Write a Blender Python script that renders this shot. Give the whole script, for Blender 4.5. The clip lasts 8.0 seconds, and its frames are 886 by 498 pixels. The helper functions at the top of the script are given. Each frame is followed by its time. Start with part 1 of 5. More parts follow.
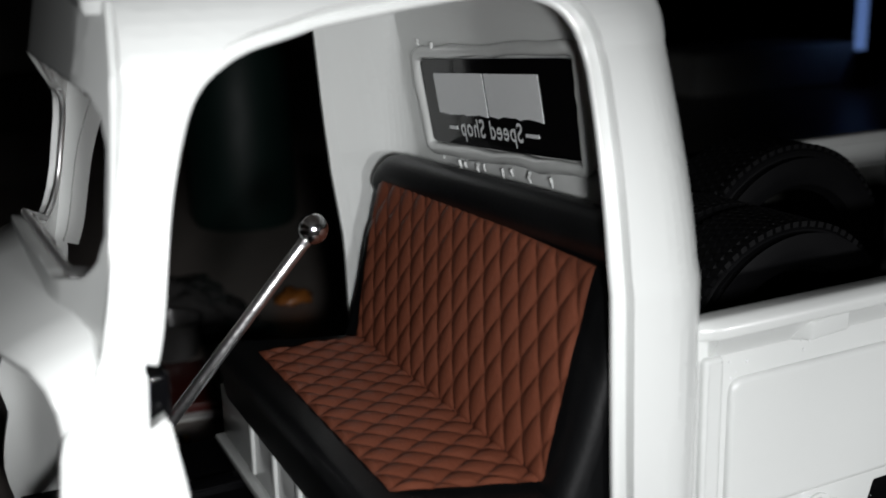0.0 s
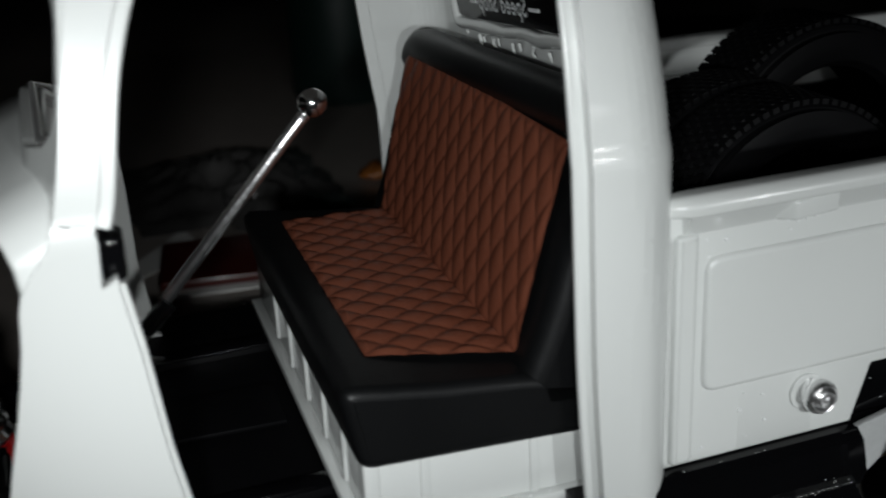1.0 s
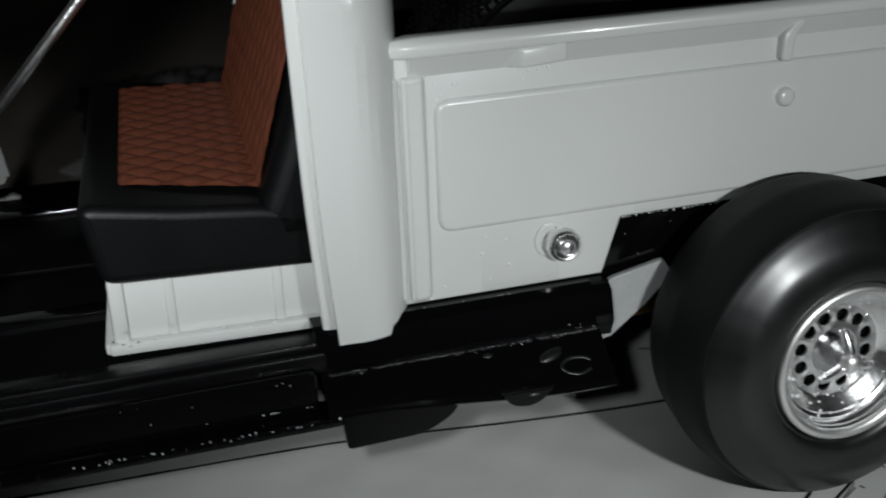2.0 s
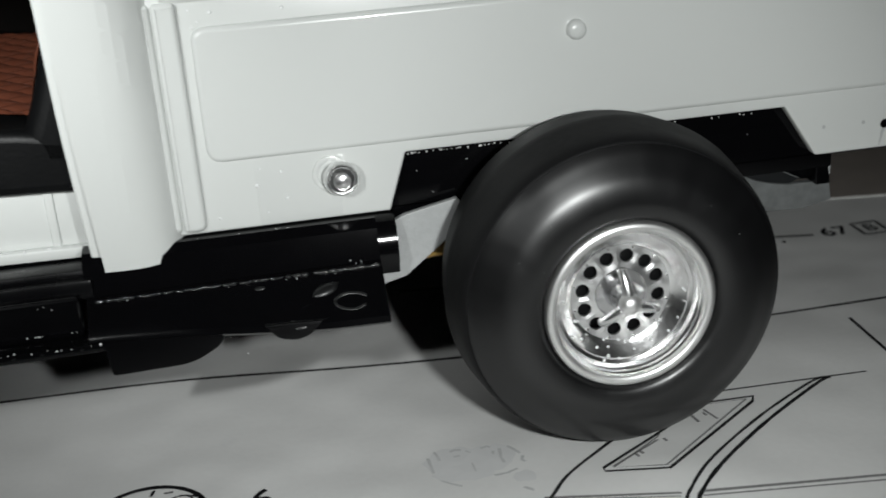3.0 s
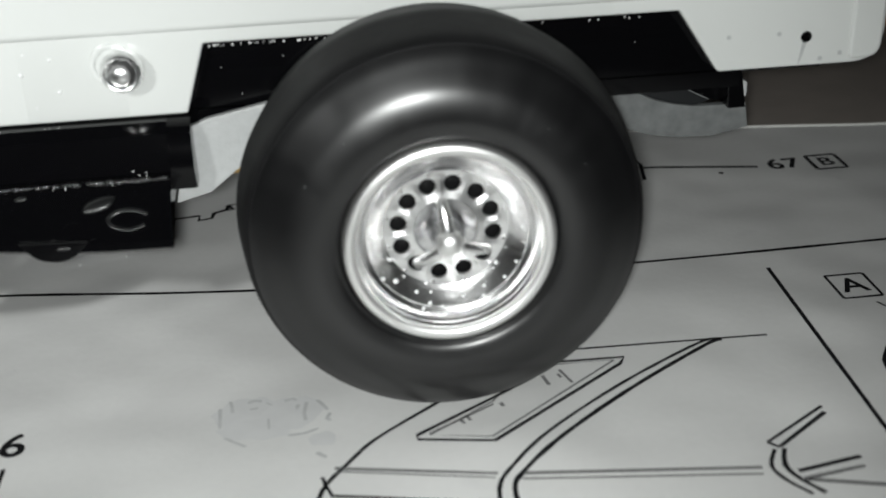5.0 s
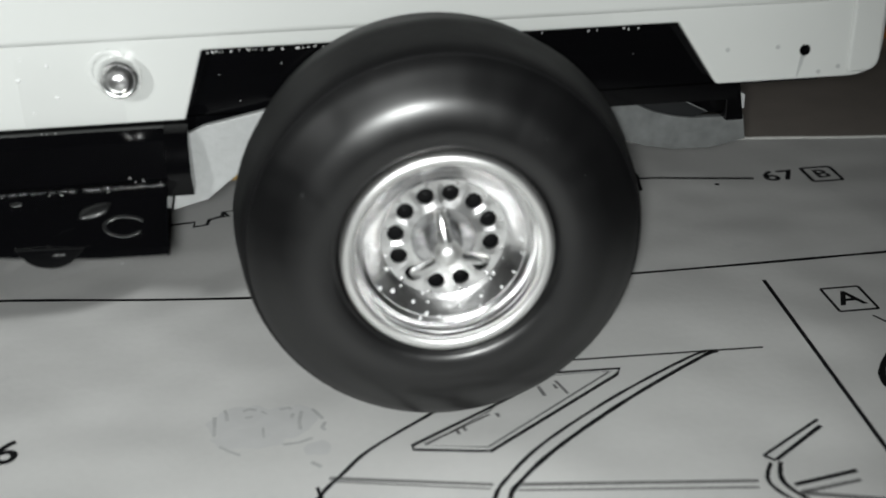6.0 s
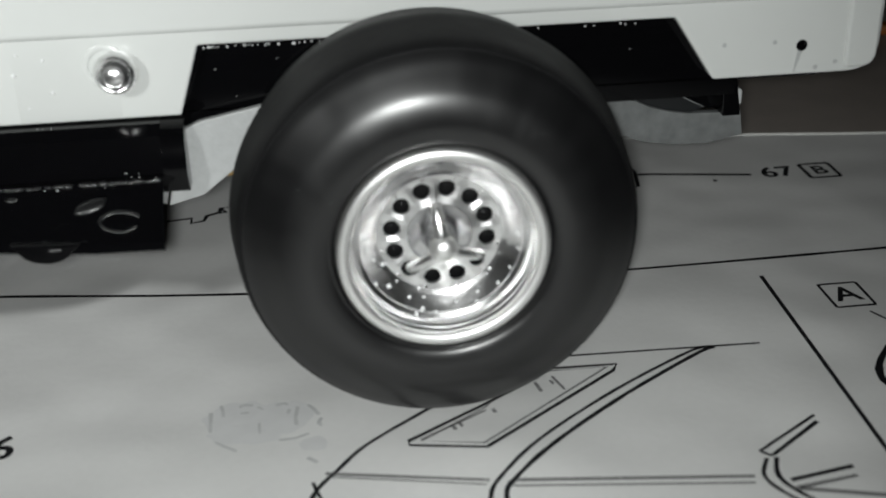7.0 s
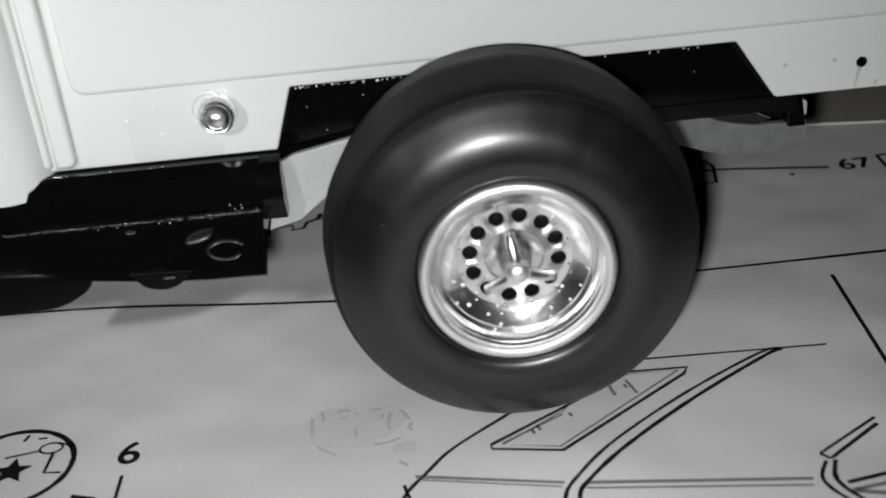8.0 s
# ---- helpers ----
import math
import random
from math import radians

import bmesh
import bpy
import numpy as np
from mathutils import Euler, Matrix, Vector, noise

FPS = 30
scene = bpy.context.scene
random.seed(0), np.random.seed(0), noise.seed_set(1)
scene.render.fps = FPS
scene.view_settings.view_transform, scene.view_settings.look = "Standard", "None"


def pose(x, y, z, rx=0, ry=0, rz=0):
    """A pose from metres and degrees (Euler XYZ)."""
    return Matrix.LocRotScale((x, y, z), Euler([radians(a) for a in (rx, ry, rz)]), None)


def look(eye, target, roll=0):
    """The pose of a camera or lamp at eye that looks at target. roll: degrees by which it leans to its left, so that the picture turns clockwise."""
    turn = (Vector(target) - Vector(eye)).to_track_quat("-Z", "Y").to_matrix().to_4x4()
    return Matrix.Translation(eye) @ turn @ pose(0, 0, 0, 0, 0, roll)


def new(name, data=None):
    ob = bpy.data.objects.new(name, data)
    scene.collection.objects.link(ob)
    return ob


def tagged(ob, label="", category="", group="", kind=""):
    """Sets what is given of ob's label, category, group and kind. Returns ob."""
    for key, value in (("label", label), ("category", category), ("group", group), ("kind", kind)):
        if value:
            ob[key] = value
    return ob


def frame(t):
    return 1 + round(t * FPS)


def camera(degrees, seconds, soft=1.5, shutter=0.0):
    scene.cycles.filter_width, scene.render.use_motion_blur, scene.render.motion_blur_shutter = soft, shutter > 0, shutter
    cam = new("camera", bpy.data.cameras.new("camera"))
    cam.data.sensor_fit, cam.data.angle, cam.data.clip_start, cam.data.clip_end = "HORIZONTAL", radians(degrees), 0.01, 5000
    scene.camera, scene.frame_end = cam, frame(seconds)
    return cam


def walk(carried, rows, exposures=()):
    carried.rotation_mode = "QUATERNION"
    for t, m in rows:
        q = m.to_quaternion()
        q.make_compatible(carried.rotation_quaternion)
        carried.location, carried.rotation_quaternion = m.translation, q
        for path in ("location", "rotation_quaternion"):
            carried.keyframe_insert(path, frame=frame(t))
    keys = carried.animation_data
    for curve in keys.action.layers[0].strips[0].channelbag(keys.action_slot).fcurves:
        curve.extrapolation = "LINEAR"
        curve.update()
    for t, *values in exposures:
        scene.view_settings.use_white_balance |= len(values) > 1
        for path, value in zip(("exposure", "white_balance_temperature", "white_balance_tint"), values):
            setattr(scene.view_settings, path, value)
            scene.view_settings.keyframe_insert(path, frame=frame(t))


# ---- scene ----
# Camera: a hand-held phone gliding past a scale model.
cam = camera(41.54, 8.0, soft=1.7, shutter=0.2)
cam.data.dof.use_dof, cam.data.dof.focus_distance, cam.data.dof.aperture_fstop = True, 0.122, 42.0
PATH = [
    (0, (-0.08689, -0.07365, 0.08241), (-0.04156, 0.01173, 0.05681), -1.23),
    (0.4, (-0.08730, -0.07550, 0.08190), (-0.04530, 0.01070, 0.05370), -1.02),
    (0.5, (-0.08679, -0.07551, 0.08139), (-0.04527, 0.01089, 0.05291), -1.11),
    (0.6, (-0.08590, -0.07650, 0.08080), (-0.04570, 0.01020, 0.05170), -1.25),
    (0.8, (-0.08260, -0.08010, 0.08340), (-0.04700, 0.00720, 0.04990), -2.20),
    (0.9, (-0.07880, -0.08080, 0.08400), (-0.04590, 0.00630, 0.04780), -2.60),
    (1, (-0.07452, -0.08166, 0.08236), (-0.04194, 0.00605, 0.04708), -2.59),
    (1.3, (-0.06560, -0.08790, 0.07910), (-0.03510, 0.00080, 0.04440), -2.05),
    (1.5, (-0.06287, -0.09102, 0.07680), (-0.03241, -0.00248, 0.04169), -1.80),
    (1.8, (-0.05578, -0.09775, 0.07464), (-0.02827, -0.00947, 0.03656), -1.96),
    (2, (-0.04984, -0.10256, 0.07279), (-0.02335, -0.01381, 0.03510), -2.32),
    (2.2, (-0.04306, -0.10648, 0.07113), (-0.01770, -0.01730, 0.03367), -2.03),
    (3.3, (-0.00316, -0.11280, 0.06201), (0.00906, -0.02080, 0.02478), -4.07),
    (3.5, (0.00485, -0.10895, 0.06050), (0.01644, -0.01809, 0.02037), -3.59),
    (4, (0.01195, -0.09881, 0.05700), (0.02565, -0.00932, 0.01452), -2.99),
    (4.5, (0.01073, -0.09718, 0.05689), (0.02000, -0.00809, 0.01244), -2.85),
    (6, (0.00927, -0.09674, 0.05708), (0.01903, -0.00736, 0.01331), -1.60),
    (6.5, (0.00951, -0.09648, 0.05706), (0.01940, -0.00727, 0.01297), -1.49),
    (7, (0.00959, -0.09679, 0.05682), (0.01932, -0.00748, 0.01291), -1.61),
    (7.5, (0.01061, -0.09963, 0.05962), (0.01656, -0.01070, 0.01427), -2.78),
    (8, (0.01234, -0.10155, 0.06588), (0.01244, -0.01338, 0.01871), -5.77),
]
EXPOSURES = [(0.0, -0.2), (0.4, -0.52), (0.6, -0.59), (1.0, -0.75), (1.5, -0.44), (2.0, -0.85), (2.2, -0.85), (3.3, 0.0), (3.5, 0.19), (4.0, 0.48), (4.5, 0.31), (6.0, 0.0), (7.0, -0.11), (7.5, -0.26), (8.0, -0.04)]
EXPOSURES = [(t, stops, 6440 if t < 0.9 else 6330 if t < 2.5 else 6490, 15 if t < 0.9 else 11 if t < 2.5 else 10) for t, stops in EXPOSURES]
walk(cam, [(t, look(eye, target, roll)) for t, eye, target, roll in PATH], EXPOSURES)

# ---- light ----
U = 0.01  # all sizes below are in centimetres
world = bpy.data.worlds.new("dark_room")
world.use_nodes = True
world.node_tree.nodes["Background"].inputs[0].default_value = (0.5, 0.55, 0.6, 1)
world.node_tree.nodes["Background"].inputs[1].default_value = 0.007
scene.world = world


def torch_standin(name, at, aim, power, cone, radius=0.3):
    """A fixed stand-in for the phone's moving torch, beside the lens at one stage of its way."""
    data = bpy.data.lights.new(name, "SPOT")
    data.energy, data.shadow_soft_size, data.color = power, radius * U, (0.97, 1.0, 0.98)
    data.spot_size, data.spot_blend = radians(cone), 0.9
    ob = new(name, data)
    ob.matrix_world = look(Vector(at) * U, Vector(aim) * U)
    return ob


# three fixed lamps added in place of one torch that moves with the lens
torch_standin("torch_standin_cab", (-8.3, -8.4, 7.8), (-5.3, 2.0, 5.3), 0.57, 52)
# extra lamp so that light reaches the far post through the doorway
torch_standin("torch_standin_doorway", (-5.9, -9.4, 7.5), (-4.6, 0.6, 3.2), 0.31, 65)
torch_standin("torch_standin_wheel", (0.75, -10.2, 5.8), (1.6, -1.0, 1.7), 0.42, 72)


# ---- materials ----
def material(name, colour, rough=0.5, metal=0.0, spread=0.06, grain=1500.0, bump=0.0, coat=0.0, wear=0.0, wear_colour=(0.5, 0.5, 0.5), wear_size=120.0, spec=0.5, uneven=0.2, waves=0.0):
    m = bpy.data.materials.new(name)
    m.use_nodes = True
    nt = m.node_tree
    b = nt.nodes["Principled BSDF"]
    b.inputs["Roughness"].default_value, b.inputs["Metallic"].default_value = rough, metal
    b.inputs["Coat Weight"].default_value, b.inputs["Coat Roughness"].default_value = coat, 0.06
    b.inputs["Specular IOR Level"].default_value = spec
    co = nt.nodes.new("ShaderNodeTexCoord")
    fine = nt.nodes.new("ShaderNodeTexNoise")
    fine.inputs["Scale"].default_value, fine.inputs["Detail"].default_value = grain, 4
    broad = nt.nodes.new("ShaderNodeTexNoise")
    broad.inputs["Scale"].default_value, broad.inputs["Detail"].default_value = wear_size, 5
    for n in (fine, broad):
        nt.links.new(co.outputs["Object"], n.inputs["Vector"])
    lo, hi = [tuple(min(1, c * k) for c in colour) + (1,) for k in (1 - spread, 1 + spread)]
    ramp = nt.nodes.new("ShaderNodeMix")
    ramp.data_type = "RGBA"
    ramp.inputs["A"].default_value, ramp.inputs["B"].default_value = lo, hi
    both = nt.nodes.new("ShaderNodeMath")
    both.operation = "MULTIPLY_ADD"
    both.inputs[1].default_value = 0.5
    half = nt.nodes.new("ShaderNodeMath")
    half.operation = "MULTIPLY"
    half.inputs[1].default_value = 0.5
    nt.links.new(broad.outputs["Fac"], half.inputs[0])
    nt.links.new(fine.outputs["Fac"], both.inputs[0])
    nt.links.new(half.outputs[0], both.inputs[2])
    nt.links.new(both.outputs[0], ramp.inputs["Factor"])
    out = ramp.outputs["Result"]
    if wear:
        cut = nt.nodes.new("ShaderNodeValToRGB")
        cut.color_ramp.elements[0].position, cut.color_ramp.elements[1].position = 0.66, 0.74
        nt.links.new(broad.outputs["Fac"], cut.inputs[0])
        k = nt.nodes.new("ShaderNodeMath")
        k.operation = "MULTIPLY"
        k.inputs[1].default_value = wear
        nt.links.new(cut.outputs[0], k.inputs[0])
        over = nt.nodes.new("ShaderNodeMix")
        over.data_type = "RGBA"
        over.inputs["B"].default_value = (*wear_colour, 1)
        nt.links.new(k.outputs[0], over.inputs["Factor"])
        nt.links.new(out, over.inputs["A"])
        out = over.outputs["Result"]
    nt.links.new(out, b.inputs["Base Color"])
    vary = nt.nodes.new("ShaderNodeMapRange")
    vary.inputs["To Min"].default_value, vary.inputs["To Max"].default_value = max(0.02, rough * (1 - uneven)), min(1, rough * (1 + uneven))
    nt.links.new(broad.outputs["Fac"], vary.inputs["Value"])
    nt.links.new(vary.outputs[0], b.inputs["Roughness"])
    if bump:
        bp = nt.nodes.new("ShaderNodeBump")
        bp.inputs["Strength"].default_value, bp.inputs["Distance"].default_value = bump, 0.0002
        nt.links.new(fine.outputs["Fac"], bp.inputs["Height"])
        nt.links.new(bp.outputs[0], b.inputs["Normal"])
    if waves:
        # slow swells and creases over the whole surface
        slow = nt.nodes.new("ShaderNodeTexNoise")
        slow.inputs["Scale"].default_value, slow.inputs["Detail"].default_value = 38, 2
        nt.links.new(co.outputs["Object"], slow.inputs["Vector"])
        sw = nt.nodes.new("ShaderNodeBump")
        sw.inputs["Strength"].default_value, sw.inputs["Distance"].default_value = 1.0, waves
        nt.links.new(slow.outputs["Fac"], sw.inputs["Height"])
        if bump:
            nt.links.new(sw.outputs[0], bp.inputs["Normal"])
        else:
            nt.links.new(sw.outputs[0], b.inputs["Normal"])
    return m


WHITE = material("white_gloss_paint", (0.61, 0.625, 0.61), 0.26, 0, 0.01, 900, 0, 0.4, uneven=0.04)
BLACK = material("black_gloss_plastic", (0.0022, 0.0022, 0.0026), 0.1, 0, 0.2, 380, 0.06, 0.0, spec=0.22)
SATIN = material("black_satin_vinyl", (0.0032, 0.0034, 0.0037), 0.42, 0, 0.3, 2500, 0.12, spec=0.2)
SILL = material("worn_black_plastic", (0.0025, 0.0025, 0.003), 0.28, 0, 0.3, 700, 0.12, spec=0.22)
FLOORING = material("dull_black_plastic", (0.002, 0.002, 0.0024), 0.6, 0, 0.2, 900, 0.1, spec=0.05)
RUBBER = material("black_rubber", (0.0042, 0.0042, 0.0046), 0.3, 0, 0.3, 700, 0.05, spec=0.75, wear=0.25, wear_colour=(0.02, 0.02, 0.02), wear_size=220)


def streaked(m, centre_axis=True):
    """Wipe marks that run out from the wheel's middle, in gloss and in relief."""
    nt = m.node_tree
    b = nt.nodes["Principled BSDF"]
    co = nt.nodes.new("ShaderNodeTexCoord")
    xyz = nt.nodes.new("ShaderNodeSeparateXYZ")
    nt.links.new(co.outputs["Object"], xyz.inputs[0])
    ang = nt.nodes.new("ShaderNodeMath")
    ang.operation = "ARCTAN2"
    nt.links.new(xyz.outputs["Z"], ang.inputs[0])
    nt.links.new(xyz.outputs["X"], ang.inputs[1])
    far = nt.nodes.new("ShaderNodeVectorMath")
    far.operation = "LENGTH"
    nt.links.new(co.outputs["Object"], far.inputs[0])
    wide = nt.nodes.new("ShaderNodeMath")
    wide.operation = "MULTIPLY"
    wide.inputs[1].default_value = 25
    nt.links.new(far.outputs["Value"], wide.inputs[0])
    both = nt.nodes.new("ShaderNodeCombineXYZ")
    nt.links.new(ang.outputs[0], both.inputs[0])
    nt.links.new(wide.outputs[0], both.inputs[1])
    n = nt.nodes.new("ShaderNodeTexNoise")
    n.inputs["Scale"].default_value, n.inputs["Detail"].default_value = 7, 3
    nt.links.new(both.outputs[0], n.inputs["Vector"])
    r = nt.nodes.new("ShaderNodeMapRange")
    r.inputs["From Min"].default_value, r.inputs["From Max"].default_value = 0.3, 0.7
    r.inputs["To Min"].default_value, r.inputs["To Max"].default_value = 0.31, 0.37
    nt.links.new(n.outputs["Fac"], r.inputs["Value"])
    nt.links.new(r.outputs[0], b.inputs["Roughness"])
    bp = nt.nodes.new("ShaderNodeBump")
    bp.inputs["Strength"].default_value, bp.inputs["Distance"].default_value = 0.025, 0.0002
    nt.links.new(n.outputs["Fac"], bp.inputs["Height"])
    nt.links.new(bp.outputs[0], b.inputs["Normal"])


streaked(RUBBER)
BAND = material("matt_tread_rubber", (0.0065, 0.0065, 0.007), 0.6, 0, 0.25, 900, 0.15, spec=0.18, wear=0.3, wear_colour=(0.03, 0.03, 0.03), wear_size=260)
TREAD = material("dull_tread_rubber", (0.005, 0.005, 0.0054), 0.45, 0, 0.2, 1800, 0.2, spec=0.16)
CARCASS = material("smooth_dark_rubber", (0.0032, 0.0032, 0.0036), 0.5, 0, 0.2, 500, 0.08, spec=0.12)
LEATHER = material("tan_quilted_vinyl", (0.115, 0.034, 0.0175), 0.5, 0, 0.18, 3000, 0.25, spec=0.35)
PLATED = material("satin_chrome_plating", (0.88, 0.88, 0.88), 0.33, 1, 0.03, 700, 0.06)
CHROME = material("chrome", (0.85, 0.85, 0.85), 0.13, 1, 0.03, 600, 0.03)
STEEL = material("brushed_metal", (0.45, 0.45, 0.46), 0.3, 1, 0.1, 2500, 0.2)
# near-white, so that tiny balls of it pass for glints of light
GLINT = material("white_glint_bead", (0.75, 0.76, 0.76), 0.12, 0, 0.05, 900, 0, 0.8)
SEAM = material("dried_white_glue", (0.55, 0.565, 0.55), 0.16, 0, 0.08, 500, 0.15, 0.5)
CRUST = material("crusted_clear_glue", (0.008, 0.0082, 0.0085), 0.24, 0, 0.4, 900, 0.3, 0.3, spec=0.6)
GLUE = material("smeared_clear_glue", (0.006, 0.0062, 0.0065), 0.32, 0, 0.4, 900, 0.2)
LIP = material("bright_satin_plating", (0.95, 0.95, 0.94), 0.42, 1, 0.03, 900, 0.05)
DISH = material("polished_chrome_plating", (0.93, 0.93, 0.93), 0.22, 1, 0.03, 380, 0.5)
POLISHED = material("bright_chrome_plating", (0.92, 0.92, 0.92), 0.27, 1, 0.03, 500, 0.2)
BRUSHED = material("rough_chrome_plating", (0.95, 0.95, 0.95), 0.3, 1, 0.05, 700, 0.6)
WELL = material("dark_chrome", (0.65, 0.65, 0.66), 0.25, 1, 0.2, 900, 0.05)
WELLGREY = material("smoky_plastic", (0.013, 0.014, 0.015), 0.3, 0, 0.3, 500, 0.1)
GREY = material("bare_grey_plastic", (0.4, 0.41, 0.41), 0.45, 0, 0.2, 1500, 0.5)
STAINED = material("grey_stain", (0.4, 0.41, 0.41), 0.5, 0, 0.1, 900)
ZINC = material("dull_galvanised_grey", (0.14, 0.147, 0.147), 0.45, 0, 0.6, 800, 0.3, wear=0.5, wear_colour=(0.24, 0.25, 0.25), wear_size=400)
PAPER = material("printed_paper", (0.7, 0.7, 0.69), 0.62, 0, 0.07, 1200, 0.1, waves=0.0022, wear=0.4, wear_colour=(0.54, 0.54, 0.55), wear_size=95)
INK = material("black_ink", (0.007, 0.007, 0.008), 0.7, 0, 0.3, 3000, spec=0.15)
FAINT = material("worn_grey_ink", (0.18, 0.18, 0.18), 0.8, 0, 0.4, 2500)
HAZE = material("greyed_paper", (0.64, 0.643, 0.643), 0.7, 0, 0.14, 500, spec=0.3)
SMUDGEINK = material("faded_smudge", (0.5, 0.505, 0.505), 0.8, 0, 0.3, 900, spec=0.1)
WOOD = material("dark_table_wood", (0.37, 0.33, 0.3), 0.4, 0, 0.25, 260, 0.1, 0.1)
RED = material("red_enamel", (0.45, 0.012, 0.012), 0.25, 0, 0.05, 900, 0, 0.5)
BRASS = material("brass", (0.62, 0.4, 0.13), 0.28, 1, 0.1, 900, 0.2)
AMBER = material("amber_plastic", (0.4, 0.14, 0.03), 0.25, 0, 0.1, 900)
BAG = material("crumpled_clear_bag", (0.085, 0.082, 0.08), 0.2, 0, 0.4, 300, 0.4, 0.4)
MAROON = material("dark_red_gloss_card", (0.075, 0.012, 0.009), 0.3, 0, 0.3, 200, 0.05, 0.3)
WALLPAINT = material("dim_wall_paint", (0.2, 0.19, 0.18), 0.9, 0, 0.1, 40)
CARD = material("white_card", (0.8, 0.8, 0.77), 0.8, 0, 0.05, 200)
GLOW = material("blue_glow", (0.1, 0.2, 0.5), 0.3)
GLOW.node_tree.nodes["Principled BSDF"].inputs["Emission Color"].default_value = (0.25, 0.45, 1.0, 1)
GLOW.node_tree.nodes["Principled BSDF"].inputs["Emission Strength"].default_value = 0.35
GREENGLASS = material("dark_green_bottle", (0.004, 0.02, 0.016), 0.55)
DECALGREY = material("silver_decal", (0.68, 0.7, 0.7), 0.5, 0, 0.05, 1500)


# ---- mesh helpers ----
PLACE = {}


def thing(name, base, label, category, group="", kind=""):
    ob = new(name)
    ob.empty_display_size = 0.005
    ob.location = Vector(base) * U
    PLACE[ob] = Vector(base)
    return tagged(ob, label, category, group, kind)


def link(name, bm, mat, parent=None, label="", smooth=40, turn=None):
    """One bmesh, in centimetres of the world, as one object with its origin in its middle."""
    if turn is not None:
        bmesh.ops.transform(bm, matrix=turn, verts=bm.verts)
    lo = Vector([min(v.co[i] for v in bm.verts) for i in range(3)])
    hi = Vector([max(v.co[i] for v in bm.verts) for i in range(3)])
    mid = (lo + hi) / 2
    for v in bm.verts:
        v.co = (v.co - mid) * U
    me = bpy.data.meshes.new(name)
    if smooth:
        for f in bm.faces:
            f.smooth = len(f.verts) <= 4
        for e in bm.edges:
            e.smooth = len(e.link_faces) == 2 and e.calc_face_angle(0) < radians(smooth)
    bm.to_mesh(me)
    bm.free()
    me.materials.append(mat)
    ob = new(name, me)
    PLACE[ob] = mid
    if parent:
        ob.parent = parent
        ob.location = (mid - PLACE[parent]) * U
    else:
        ob.location = mid * U
    return tagged(ob, label)


def part(name, bm, mat, parent, label="", smooth=40, turn=None):
    return link(name, bm, mat, parent, label, smooth, turn)


def box(x0, x1, y0, y1, z0, z1, bevel=0.0, seg=2, bm=None):
    b = bmesh.new()
    bmesh.ops.create_cube(b, size=1)
    for v in b.verts:
        v.co = Vector(((x0 + x1) / 2 + v.co.x * (x1 - x0), (y0 + y1) / 2 + v.co.y * (y1 - y0), (z0 + z1) / 2 + v.co.z * (z1 - z0)))
    if bevel:
        bmesh.ops.bevel(b, geom=b.edges, offset=bevel, segments=seg, profile=0.5, affect="EDGES")
    return join(bm, b) if bm else b


def join(bm, other):
    me = bpy.data.meshes.new("tmp")
    other.to_mesh(me)
    other.free()
    bm.from_mesh(me)
    bpy.data.meshes.remove(me)
    return bm


def lathe(profile, centre, axis="y", seg=64, close=False):
    """Turns (along, radius) points round an axis through centre."""
    bm = bmesh.new()
    rings = []
    for a, r in profile:
        ring = []
        for k in range(seg):
            w = 2 * math.pi * k / seg
            c, s = r * math.cos(w), r * math.sin(w)
            p = {"y": (c, a, s), "z": (c, s, a), "x": (a, c, s)}[axis]
            ring.append(bm.verts.new(Vector(p) + Vector(centre)))
        rings.append(ring)
    pairs = list(zip(rings, rings[1:])) + ([(rings[-1], rings[0])] if close else [])
    for a, b in pairs:
        for k in range(seg):
            bm.faces.new((a[k], a[(k + 1) % seg], b[(k + 1) % seg], b[k]))
    if not close:
        for ring in (rings[0], rings[-1]):
            if (ring[0].co - ring[seg // 2].co).length > 1e-3:
                bm.faces.new(ring)
    bmesh.ops.remove_doubles(bm, verts=bm.verts, dist=1e-4)
    bmesh.ops.recalc_face_normals(bm, faces=bm.faces)
    return bm


def rod(points, r, seg=12, taper=1.0):
    """A round bar along points, capped."""
    bm = bmesh.new()
    rings, pts = [], [Vector(p) for p in points]
    for i, p in enumerate(pts):
        way = (pts[min(i + 1, len(pts) - 1)] - pts[max(i - 1, 0)]).normalized()
        side = way.orthogonal().normalized()
        if rings:
            side = (last - way * last.dot(way)).normalized()
        last = side
        up = way.cross(side)
        rr = r * (1 + (taper - 1) * i / (len(pts) - 1))
        rings.append([bm.verts.new(p + rr * (math.cos(2 * math.pi * k / seg) * side + math.sin(2 * math.pi * k / seg) * up)) for k in range(seg)])
    for a, b in zip(rings, rings[1:]):
        for k in range(seg):
            bm.faces.new((a[k], a[(k + 1) % seg], b[(k + 1) % seg], b[k]))
    bm.faces.new(rings[0][::-1])
    bm.faces.new(rings[-1])
    return bm


def ball(c, r, seg=24):
    b = bmesh.new()
    bmesh.ops.create_uvsphere(b, u_segments=seg, v_segments=seg // 2, radius=r)
    bmesh.ops.translate(b, verts=b.verts, vec=Vector(c))
    return b


